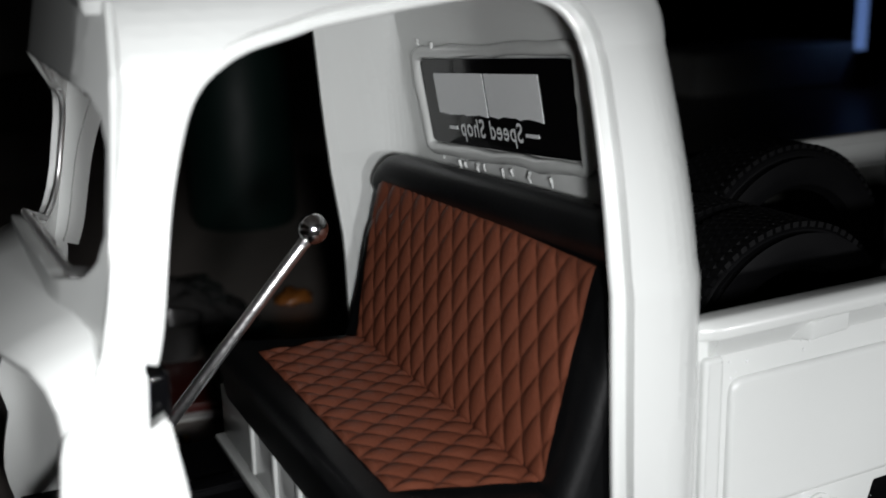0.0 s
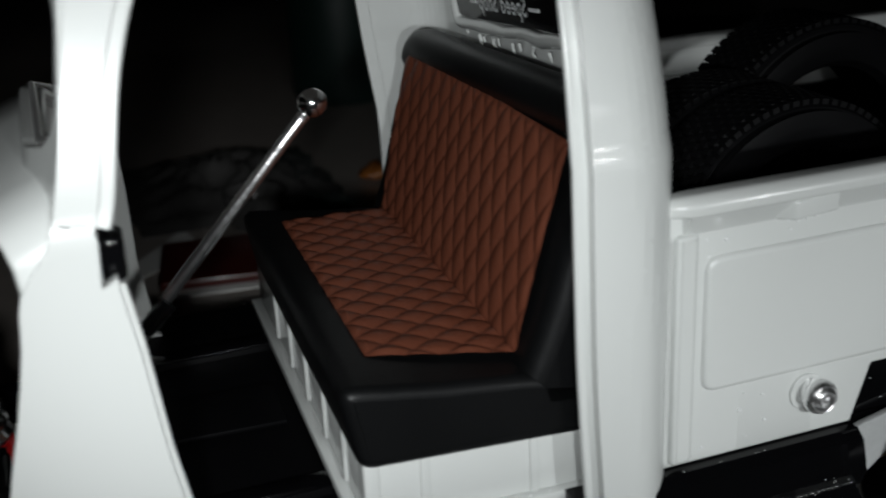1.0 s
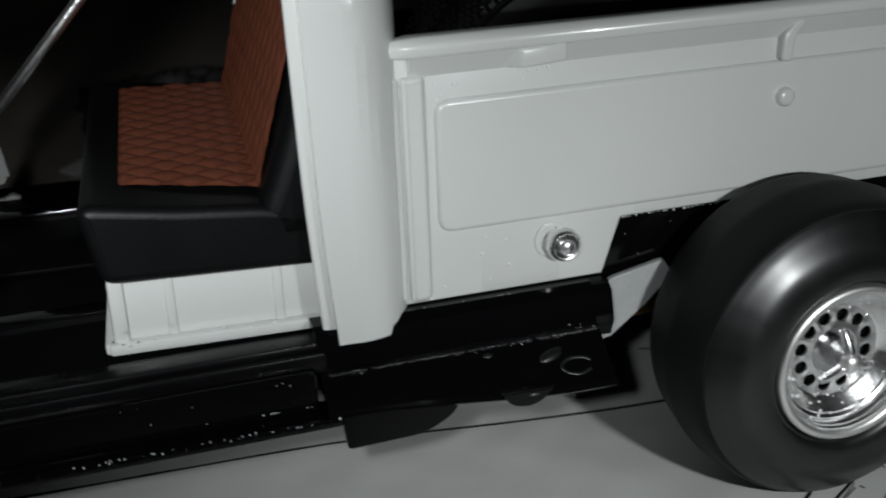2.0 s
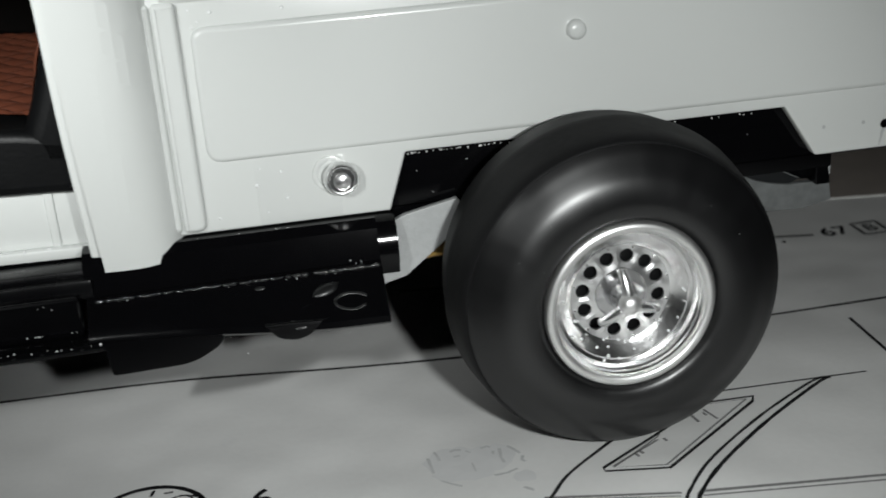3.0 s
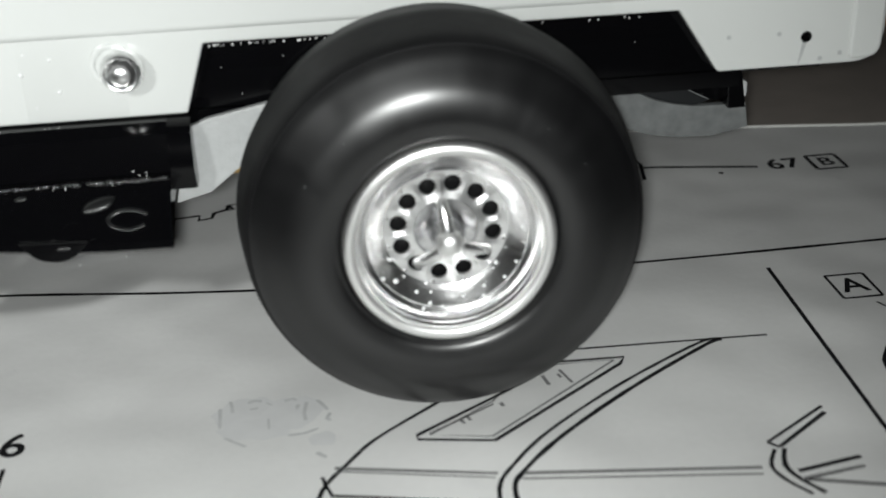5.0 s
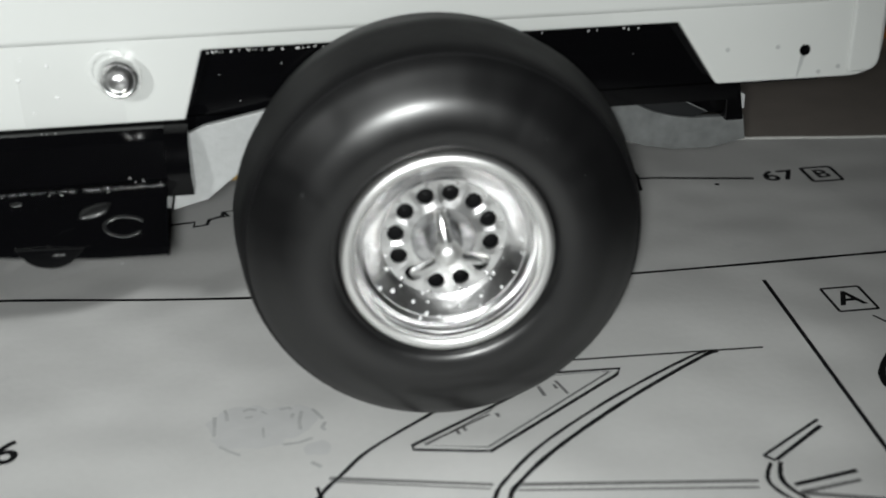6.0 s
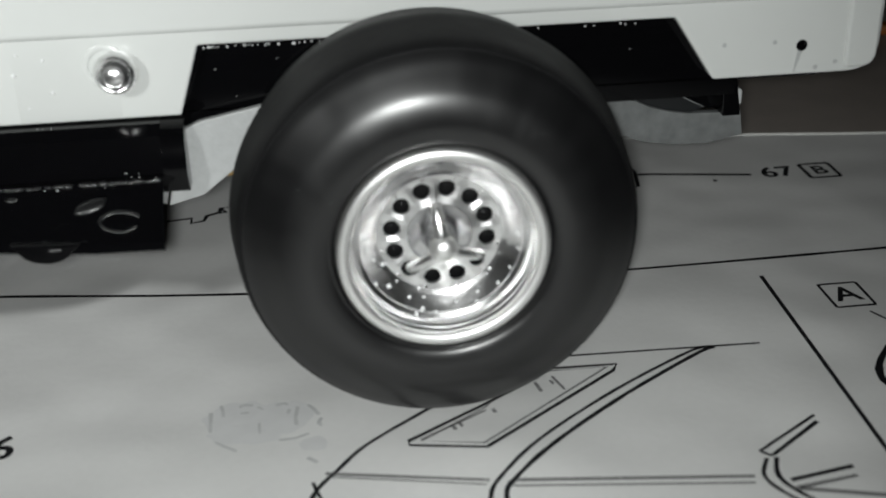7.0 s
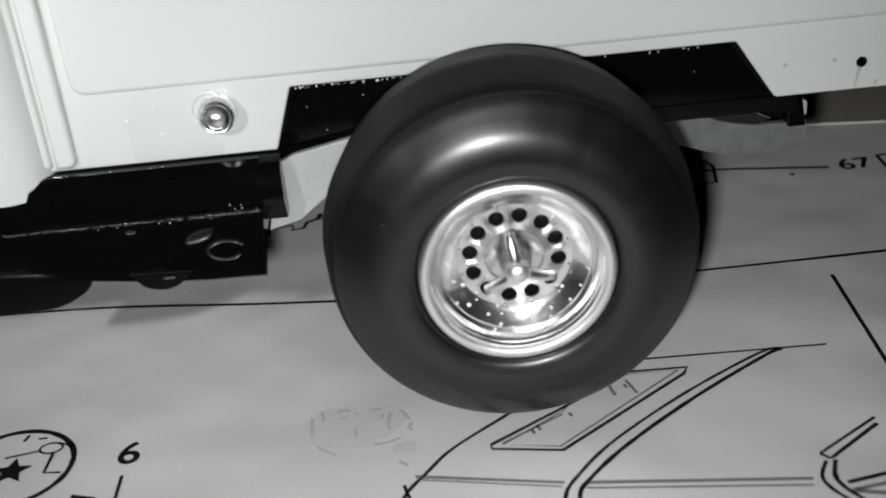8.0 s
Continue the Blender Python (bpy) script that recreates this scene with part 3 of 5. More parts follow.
def build_seat():
    # the seat moves with the truck: its pieces are parts of one bench
    seat = part("bench_seat", box(-5.14, -2.75, 0.17, 5.75, 2.31, 3.03, 0.03), WHITE, truck, "bench seat with black bolsters on a white base", 40, TURN)
    for x in (-4.65, -3.62):
        part("base_rib", box(x, x + 0.09, 0.145, 0.2, 2.36, 3.0, 0.02), WHITE, seat, "", 40, TURN)
    part("base_rib", box(-5.17, -5.02, 0.12, 0.3, 2.3, 3.0, 0.03), WHITE, seat, "", 40, TURN)
    part("base_foot", box(-5.22, -2.8, 0.06, 0.2, 2.25, 2.37, 0.03), WHITE, seat, "", 40, TURN)
    for y in (0.9, 1.75, 2.6, 3.45, 4.3):
        part("base_rib", box(-5.18, -5.12, y, y + 0.12, 2.4, 3.0, 0.02), WHITE, seat, "", 40, TURN)
    part("base_foot", box(-5.26, -5.12, 0.1, 5.75, 2.25, 2.37, 0.03), WHITE, seat, "", 40, TURN)
    cushion = rounded([(-5.36, 3.8), (-5.2, 2.97), (-3.1, 2.92), (-3.1, 3.5), (-3.7, 3.6), (-4.4, 3.66), (-4.9, 3.73)], [0.22, 0.15, 0, 0, 0, 0.1, 0.1], 8)
    b = soft_plate(cushion, 0.05, 5.2, 0.11, 5, True)
    part("cushion", b, SATIN, seat, "black satin vinyl seat cushion", 50, TURN)
    back = rounded([(-3.72, 3.5), (-3.52, 3.95), (-3.18, 5.0), (-2.97, 5.5), (-3.02, 5.54), (-3.14, 5.74), (-3.04, 5.99), (-2.68, 5.97), (-2.6, 3.1), (-3.6, 3.1)], [0.1, 0.3, 0.3, 0.03, 0.05, 0.2, 0.2, 0.25, 0, 0], 6)
    b = plate(back, 0.05, 5.7, 0.2, seg=5)
    for y in steps(0.3, 5.6, 0.15):
        bmesh.ops.bisect_plane(b, geom=b.verts[:] + b.edges[:] + b.faces[:], plane_co=(0, y, 0), plane_no=(0, 1, 0))
    for v in b.verts:
        end = max(smooth01((v.co.y - 5.0) / 0.75), smooth01((0.45 - v.co.y) / 0.5))
        v.co.y -= 0.36 * smooth01((v.co.y - 4.0) / 1.5) * (1 - smooth01((v.co.z - 3.4) / 2.0))
        v.co.z -= 0.05 * (v.co.y - 0.5) * smooth01((v.co.z - 4.6) / 1.0)
        v.co.z -= 0.22 * end ** 2 * smooth01((v.co.z - 4.6) / 1.0)
    part("backrest", b, SATIN, seat, "black satin vinyl backrest roll", 50, TURN)

    def lying(s, y, h):
        x = -4.95 + s
        return (x, y, 3.745 - 0.09 * s / 1.3 + h)

    b = quilt(90, 1.42, lambda k: 0.7 - 0.28 * k, lambda k: 4.62 + 0.26 * k, lying, 0.05, 0.46)
    part("seat_insert", b, LEATHER, seat, "tan diamond-quilted vinyl insert", 60, TURN)

    def upright(s, y, h):
        k = s / 1.95
        x = -3.64 + 0.6 * k ** 1.1
        z = 3.64 + 1.86 * k
        return (x - h * 0.94, y, z + h * 0.33)

    b = quilt(120, 1.95, lambda k: 0.4 + 0.14 * k, lambda k: 4.87 + 0.58 * k ** 0.9, upright, 0.042, 0.58)
    part("back_insert", b, LEATHER, seat, "tan diamond-quilted vinyl insert", 60, TURN)

    part("piping", rod([(-3.6, 0.42, 3.66), (-3.6, 2.6, 3.665), (-3.6, 4.87, 3.66)], 0.045, 10), LEATHER, seat, "tan piping along the crease", 60, TURN)


build_seat()


def build_lever():
    b = rod([(-7.3, 2.9, 2.7), (-4.8, 2.9, 5.4), (-4.71, 2.895, 5.5)], 0.06, 16, 1.12)
    lever = part("gear_lever", b, BRUSHED, truck, "long chromed lever with a ball knob")
    part("knob", ball((-4.66, 2.89, 5.57), 0.15, 28), CHROME, lever, "polished ball knob")
    part("column", rod([(-7.4, 2.72, 2.75), (-6.3, 2.75, 3.78)], 0.085, 12), BLACK, lever, "black steering column")


build_lever()


def build_engine():
    b = box(-9.6, -8.0, 2.0, 4.0, 1.6, 2.6, 0.1)
    eng = part("engine", b, BLACK, truck, "black engine block with chrome and red fittings")
    x = -8.44
    part("gasket", lathe([(2.32, 0.05), (2.32, 0.5), (2.4, 0.53), (2.55, 0.5), (2.58, 0.05)], (x, 3.0, 0), "z", 32), RED, eng, "red flange")
    body = [(2.58, 0.02), (2.58, 0.46), (2.68, 0.5), (2.74, 0.45), (2.8, 0.48), (2.88, 0.42), (2.95, 0.42), (3.02, 0.36), (3.1, 0.35), (3.18, 0.28), (3.3, 0.24), (3.32, 0.02)]
    part("breather", lathe(body, (x, 3.0, 0), "z", 32), CHROME, eng, "ribbed chrome housing")
    for k in range(6):
        w = 2 * math.pi * k / 6 + 0.4
        foot = Vector((x + 0.46 * math.cos(w), 3.0 + 0.46 * math.sin(w), 2.66))
        part("plug_lead", rod([foot, foot.lerp(Vector((x, 3.0, 3.25)), 0.5) + Vector((0.08 * math.cos(w), 0.08 * math.sin(w), 0.06)), (x + 0.2 * math.cos(w), 3.0 + 0.2 * math.sin(w), 3.3)], 0.028, 8), CHROME, eng)
    part("filler_cap", lathe([(3.3, 0.02), (3.3, 0.27), (3.34, 0.29), (3.5, 0.27), (3.57, 0.2), (3.58, 0.02)], (x, 3.0, 0), "z", 24), RED, eng, "red cap")


build_engine()


# ---- the load bed ----
def bed_side(near):
    def flip(b):
        if not near:
            for v in b.verts:
                v.co.y = 2 * YC + 0.1 - v.co.y
            bmesh.ops.reverse_faces(b, faces=b.faces)
        return b

    end = 6.0 if near else 6.7
    side = rounded([(-2.38, 2.38), (-0.2, 2.38), (0.0, 2.98), (4.1, 2.98), (4.48, 2.4), (end, 2.4), (end + 0.02, 4.95), (-2.36, 4.95)], [0.02, 0.02, 0.02, 0.02, 0.03, 0.28, 0, 0], 6)
    panel = part("bed_side", flip(soft_plate(side, 0.0, 0.12, 0.02, 3, False, 0.8)), WHITE, truck, "white load bed side with an embossed panel", 35)
    em = rounded([(-1.96, 3.1), (5.55, 3.1), (5.55, 4.44), (-1.96, 4.44)], 0.16, 6)
    part("embossed_panel", flip(soft_plate(em, -0.05, 0.03, 0.055, 6)), WHITE, panel, "", 60)
    rail = rounded([(-0.17, 4.88), (-0.19, 5.0), (-0.1, 5.07), (0.12, 5.06), (0.16, 4.93), (0.02, 4.86)], 0.04, 3)
    b = bmesh.new()
    ends = []
    for x, k in ((-2.42, 0.0), (-2.36, 0.55), (-2.18, 1.0), (end + 0.03, 1.0)):
        ends.append([b.verts.new((x, 0.08 + (y - 0.08) * (0.35 + 0.65 * k), 4.9 + (z - 4.9) * (0.6 + 0.4 * k))) for y, z in rail])
    for a, c in zip(ends, ends[1:]):
        for k in range(len(a)):
            b.faces.new((a[k], a[(k + 1) % len(a)], c[(k + 1) % len(a)], c[k]))
    b.faces.new(ends[0])
    b.faces.new(ends[-1])
    bmesh.ops.recalc_face_normals(b, faces=b.faces)
    part("rail", flip(b), WHITE, panel, "", 50)
    for x0, x1, d in ((-2.4, -2.3, -0.05), (-2.28, -2.06, -0.07)):
        rib = rounded([(x0, 2.42), (x1, 2.42), (x1, 4.69), (x0, 4.69)], [0.05, 0.1, 0.05, 0.05], 6)
        part("stake", flip(soft_plate(rib, d, 0.02, 0.045)), WHITE, panel, "", 60)
    rib = rounded([(5.68, 2.44), (5.98, 2.44), (5.98, 4.8), (5.68, 4.8)], [0.06, 0.24, 0.05, 0.05], 6)
    part("stake", flip(soft_plate(rib, -0.028, 0.02, 0.028)), WHITE, panel, "", 60)
    cove = plate([(-0.15, 4.9), (0.03, 4.9), (0.03, 4.68), (-0.012, 4.68)], -2.2, 6.0, 0, "yz")
    part("rail_cove", flip(cove), WHITE, panel, "", 30)
    return panel


def build_bed():
    near = bed_side(True)
    bed_side(False)
    b = box(-1.12, -0.66, -0.15, 0.0, 4.7, 4.88, 0.025, 3)
    for v in b.verts:
        v.co.x -= 0.16 * max(0, (-0.9 - v.co.x) / 0.22) * (v.co.y + 0.15) / 0.15
        v.co.z += 0.06 * (v.co.x + 0.9)
    part("clip", b, WHITE, near, "", 60)
    # white beads for the glints on glue at the front corner and under the clip
    b = bmesh.new()
    spots = [(-1.95, 4.6), (-1.91, 4.38), (-1.83, 4.33), (-1.75, 4.57), (-1.88, 4.49), (-1.07, 4.55), (-1.1, 4.64), (-1.0, 4.62), (-0.9, 4.63), (-0.8, 4.64), (-1.93, 4.44), (-1.85, 4.28)]
    spots += [(random.uniform(-1.95, -1.2), random.uniform(2.5, 3.3)) for k in range(7)]
    for x, z in spots:
        r = random.uniform(0.01, 0.019)
        for v in bmesh.ops.create_icosphere(b, subdivisions=2, radius=r)["verts"]:
            v.co = Vector((x + 1.2 * v.co.x, 0.7 * v.co.y - 0.004, z + v.co.z))
    part("glint_spatter", b, GLINT, near, "", 60)
    hook = rounded([(1.7, 4.44), (1.84, 4.44), (1.85, 4.68), (1.99, 4.86), (1.9, 4.9), (1.72, 4.72)], 0.06)
    part("hook", soft_plate(hook, -0.12, 0.0, 0.035), WHITE, near, "", 50)
    part("bolt", lathe([(-0.13, 0.02), (-0.13, 0.07), (-0.1, 0.1), (0.0, 0.105), (0.02, 0.02)], (1.8, 0, 4.06), "y", 20), WHITE, near, "", 50)
    ring = lathe([(-0.02, 0.14), (-0.03, 0.16), (-0.02, 0.185), (0.02, 0.19), (0.02, 0.14)], (-0.77, 0, 2.85), "y", 40, True)
    part("filler_ring", ring, WHITE, near, "", 60)
    cap = lathe([(0.0, 0.15), (-0.13, 0.17), (-0.18, 0.182), (-0.22, 0.176), (-0.255, 0.155), (-0.27, 0.14), (-0.266, 0.131), (-0.295, 0.105), (-0.307, 0.088), (-0.302, 0.079), (-0.322, 0.045), (-0.33, 0.0)], (-0.68, 0.08, 2.82), "y", 40)
    part("filler_cap", cap, POLISHED, near, "ribbed chrome filler cap", 60)
    hole = part("rivet_hole", lathe([(-0.012, 0.052), (-0.03, 0.04), (-0.012, 0.02), (0.0, 0.0)], (5.27, 0, 2.67), "y", 20), BLACK, near, "small black drilled hole")
    part("stain", plate(rounded([(5.25, 2.68), (5.3, 2.68), (5.25, 2.5), (5.225, 2.42), (5.215, 2.43)], 0.01), -0.004, 0.0), STAINED, near, "thin grey run of paint")
    for x, z in ((4.56, 2.71), (5.02, 2.71), (5.6, 2.5), (5.42, 2.46)):
        part("blemish", lathe([(-0.004, 0.022), (-0.006, 0.012), (-0.004, 0.0)], (x, 0, z), "y", 10), STAINED, near)
    part("stake_pocket", box(5.2, 5.42, 5.8, 5.95, 4.52, 4.68, 0.03), WHITE, truck, "small white bracket inside the bed")
    part("bed_ledge", box(-2.2, 6.66, 5.86, 5.98, 4.5, 4.56, 0.02), WHITE, truck)
    part("bed_liner", box(-2.2, 6.66, 5.84, 5.97, 2.42, 4.18, 0.02), BLACK, truck, "black lower lining of the bed")
    part("bed_floor", box(-2.2, 5.5, 0.13, 5.83, 2.34, 2.4, 0.02), FLOORING, truck, "black bed floor")
    part("bed_front", box(-2.34, -2.22, 0.12, 5.98, 2.4, 4.8, 0.03), WHITE, truck, "white front wall of the bed")


build_bed()


# ---- chassis, running board ----
def build_chassis():
    b = box(-0.25, 4.75, 0.13, 0.32, 2.2, 2.99, 0.02)
    part("inner_arch", b, BLACK, truck, "glossy black inner wheel arch")
    b = plate([(3.4, 2.34), (5.02, 2.34), (5.0, 1.86), (4.83, 1.84), (4.5, 1.86), (3.9, 2.02), (3.4, 2.2)], 0.78, 1.2, 0.02)
    hanger = part("spring_hanger", b, BLACK, truck, "black rear spring hanger")
    part("hanger_post", plate(rounded([(4.8, 1.84), (4.98, 1.84), (4.9, 2.34), (4.78, 2.34)], 0.02), 0.55, 0.78, 0.01), BLACK, hanger)
    part("hanger_tab", plate(rounded([(4.93, 1.94), (5.0, 1.93), (5.0, 2.08), (4.94, 2.1)], 0.02), 0.6, 0.74, 0.01), STAINED, hanger, "pale plastic tab")
    web = eased([(3.6, 2.2), (3.9, 2.23), (4.25, 2.2), (4.45, 2.01), (4.66, 1.89)], 4) + [(4.49, 1.83), (4.12, 1.92), (3.74, 2.1)]
    part("hanger_web", plate(web, 0.7, 0.74, 0), WELLGREY, hanger, "translucent smoky grey web")
    part("web_rim", rod([(x, 0.69, z) for x, z in eased([(4.25, 2.2), (4.36, 2.1), (4.45, 2.01), (4.66, 1.9)], 4)], 0.007, 6), ZINC, hanger)
    part("frame_rail", box(-9.5, 5.0, 1.2, 1.5, 1.9, 2.3, 0.03), BLACK, truck, "black frame rail")
    part("frame_rail", box(-9.5, 5.0, 4.6, 4.9, 1.9, 2.3, 0.03), BLACK, truck, "black frame rail")
    g = [(-0.4, 1.56), (-0.24, 2.24), (-0.05, 2.32), (0.5, 2.43), (0.62, 2.25), (0.3, 1.94), (-0.09, 1.64)]
    part("gusset", plate(g, -0.02, 0.06, 0.01), GREY, truck, "bare light grey gusset plate")
    g = [(3.5, 2.24), (3.74, 2.12), (4.12, 1.94), (4.3, 1.885), (4.49, 1.85), (4.83, 1.84), (5.02, 1.85), (5.06, 1.6), (4.72, 1.53), (4.35, 1.54), (4.06, 1.59), (3.5, 1.8)]
    part("rear_bracket", plate(g, 0.66, 0.76, 0.01), ZINC, truck, "bare grey rear bracket")
    part("brass_pipe", rod([(-0.05, 0.16, 1.8), (0.3, 0.16, 1.82), (0.85, 0.2, 1.82)], 0.075, 12), BRASS, truck, "short brass pipe")
    # running board: a rounded band, a lip and an apron, as one pressed section
    sec = [(0.1, 2.37), (-0.1, 2.36), (-0.2, 2.28), (-0.25, 2.1), (-0.28, 1.97), (-0.34, 1.95), (-0.37, 1.91), (-0.42, 1.87), (-0.77, 1.56), (-0.79, 1.5), (-0.74, 1.46), (-0.3, 1.7), (0.1, 1.75)]
    b = bmesh.new()
    ends = []
    for x in (-3.3, -3.1, -2.6, -2.1, -1.7, -1.3, -0.9, -0.42, -0.38):
        draw = smooth01((-0.6 - x) / 2.7)
        ends.append([b.verts.new((x, y + 0.16 * draw * smooth01((-0.37 - y) / 0.3), z + 0.13 * draw * smooth01((1.88 - z) / 0.3))) for y, z in sec])
    for a, c in zip(ends, ends[1:]):
        for k in range(len(a)):
            b.faces.new((a[k], a[(k + 1) % len(a)], c[(k + 1) % len(a)], c[k]))
    b.faces.new(ends[0])
    b.faces.new(ends[-1])
    bmesh.ops.recalc_face_normals(b, faces=b.faces)
    board = part("running_board", b, BLACK, truck, "glossy black running board", 30)
    part("board_end", plate([(-0.098, 2.355), (-0.198, 2.275), (-0.248, 2.1), (-0.278, 1.972), (-0.2, 1.77), (0.1, 1.77), (0.1, 2.36)], -0.4, -0.18, 0, "yz"), BLACK, board)
    tab = rounded([(-3.18, 1.62), (-3.14, 1.24), (-2.35, 1.26), (-2.05, 1.42), (-1.95, 1.62)], [0, 0.05, 0.15, 0.15, 0])
    part("skirt", plate(tab, -0.62, -0.52, 0.02), BLACK, board)
    tab = rounded([(-1.62, 1.62), (-1.5, 1.46), (-1.3, 1.42), (-1.15, 1.48), (-1.05, 1.6)], [0, 0.08, 0.08, 0.08, 0])
    part("skirt", plate(tab, -0.77, -0.66, 0.02), BLACK, board)
    # lumpy casting on the apron
    slope = Matrix.Rotation(radians(-48), 4, "X")
    face = Matrix.Translation((0, -0.6, 1.7)) @ slope

    def trail(path, width, closed=False):
        """A flattened run of glue on the apron: path across and up the slope."""
        pts = eased(path + path[:1] if closed else path, 5)
        run = rod([(x, 0, h) for x, h in pts], width, 8)
        for v in run.verts:
            v.co.y *= 0.5
        run.transform(face)
        part("boss", run, GLUE, board, "run of dried glue")

    trail([(-0.6, -0.06), (-0.72, -0.1), (-0.86, -0.06), (-0.9, 0.02), (-0.8, 0.08), (-0.66, 0.07), (-0.58, 0.03)], 0.022)
    trail([(-0.56, 0.0), (-0.5, -0.07), (-0.47, -0.1)], 0.016)
    trail([(-1.32, -0.13), (-1.3, -0.06), (-1.2, 0.0), (-1.05, 0.02)], 0.014)
    trail([(-1.36, -0.14), (-1.2, -0.17), (-1.0, -0.16)], 0.018)
    for x, h, r, turn in ((-0.98, 0.15, 0.12, 0.35), (-1.62, 0.26, 0.045, 0), (-0.5, 0.16, 0.03, 0), (-1.25, -0.2, 0.07, 0.1)):
        lump = ball((0, 0, 0), r, 14)
        for v in lump.verts:
            v.co = Vector((v.co.x * 1.25 + 0.1 * r * math.sin(40 * v.co.z), v.co.y * 0.22, v.co.z * 0.55))
        lump.transform(face @ Matrix.Translation((x, 0, h)) @ Matrix.Rotation(-turn, 4, "Y"))
        part("boss", lump, GLUE, board, "blister of dried glue")
    # beads of clear glue along the lip
    b = bmesh.new()
    for k in range(95):
        x = random.uniform(-3.2, -0.43)
        r = random.uniform(0.01, 0.022) * (1.35 if x > -1.2 else 1)
        for v in bmesh.ops.create_icosphere(b, subdivisions=2, radius=r)["verts"]:
            v.co = Vector((x + 1.9 * v.co.x, v.co.y - 0.35, 1.938 + v.co.z + 0.004 * math.sin(40 * x)))
    part("lip_bead", b, CRUST, board, "glinting beads of clear glue", 60)
    # sill under the doorway
    b = box(-8.2, -3.22, -0.3, 0.1, 1.95, 2.16, 0.03)
    box(-8.2, -3.22, -0.22, 0.1, 2.14, 2.24, 0.04, bm=b)
    sill = part("door_sill", b, SILL, truck, "glossy black door sill")
    part("sill_panel", plate(rounded([(-8.1, 1.62), (-3.35, 1.62), (-3.35, 2.04), (-8.1, 2.04)], 0.06), -0.42, -0.2, 0.03), BLACK, sill)
    part("side_step", box(-8.6, -3.15, -0.62, -0.2, 1.5, 1.62, 0.05), BLACK, sill)
    for x in steps(-7.9, -3.4, 0.32):
        part("rivet", ball((x + 0.03 * math.sin(9 * x), -0.61, 1.585), 0.028, 10), BLACK, sill)


build_chassis()


# ---- wheels and tyres ----
def tyre_mesh(cx, cz, y0, width, R, r, side=0.34):
    k = width / 2
    half = [(-k + 0.1, r), (-k + 0.01, r + 0.06)]
    half += eased([(-k - 0.03, r + 0.2), (-k - 0.02, r + 0.4), (-k + 0.03, R - 0.21), (-k + 0.1, R - 0.1), (-k + side * 0.6, R - 0.032), (-k + side, R)], 3)
    half.append((0, R + 0.005))
    prof = half + [(-a, q) for a, q in half[::-1][1:]] + [(k - 0.12, r - 0.02), (-k + 0.12, r - 0.02)]
    return lathe(prof, (cx, y0 + k, cz), "y", 96, True)


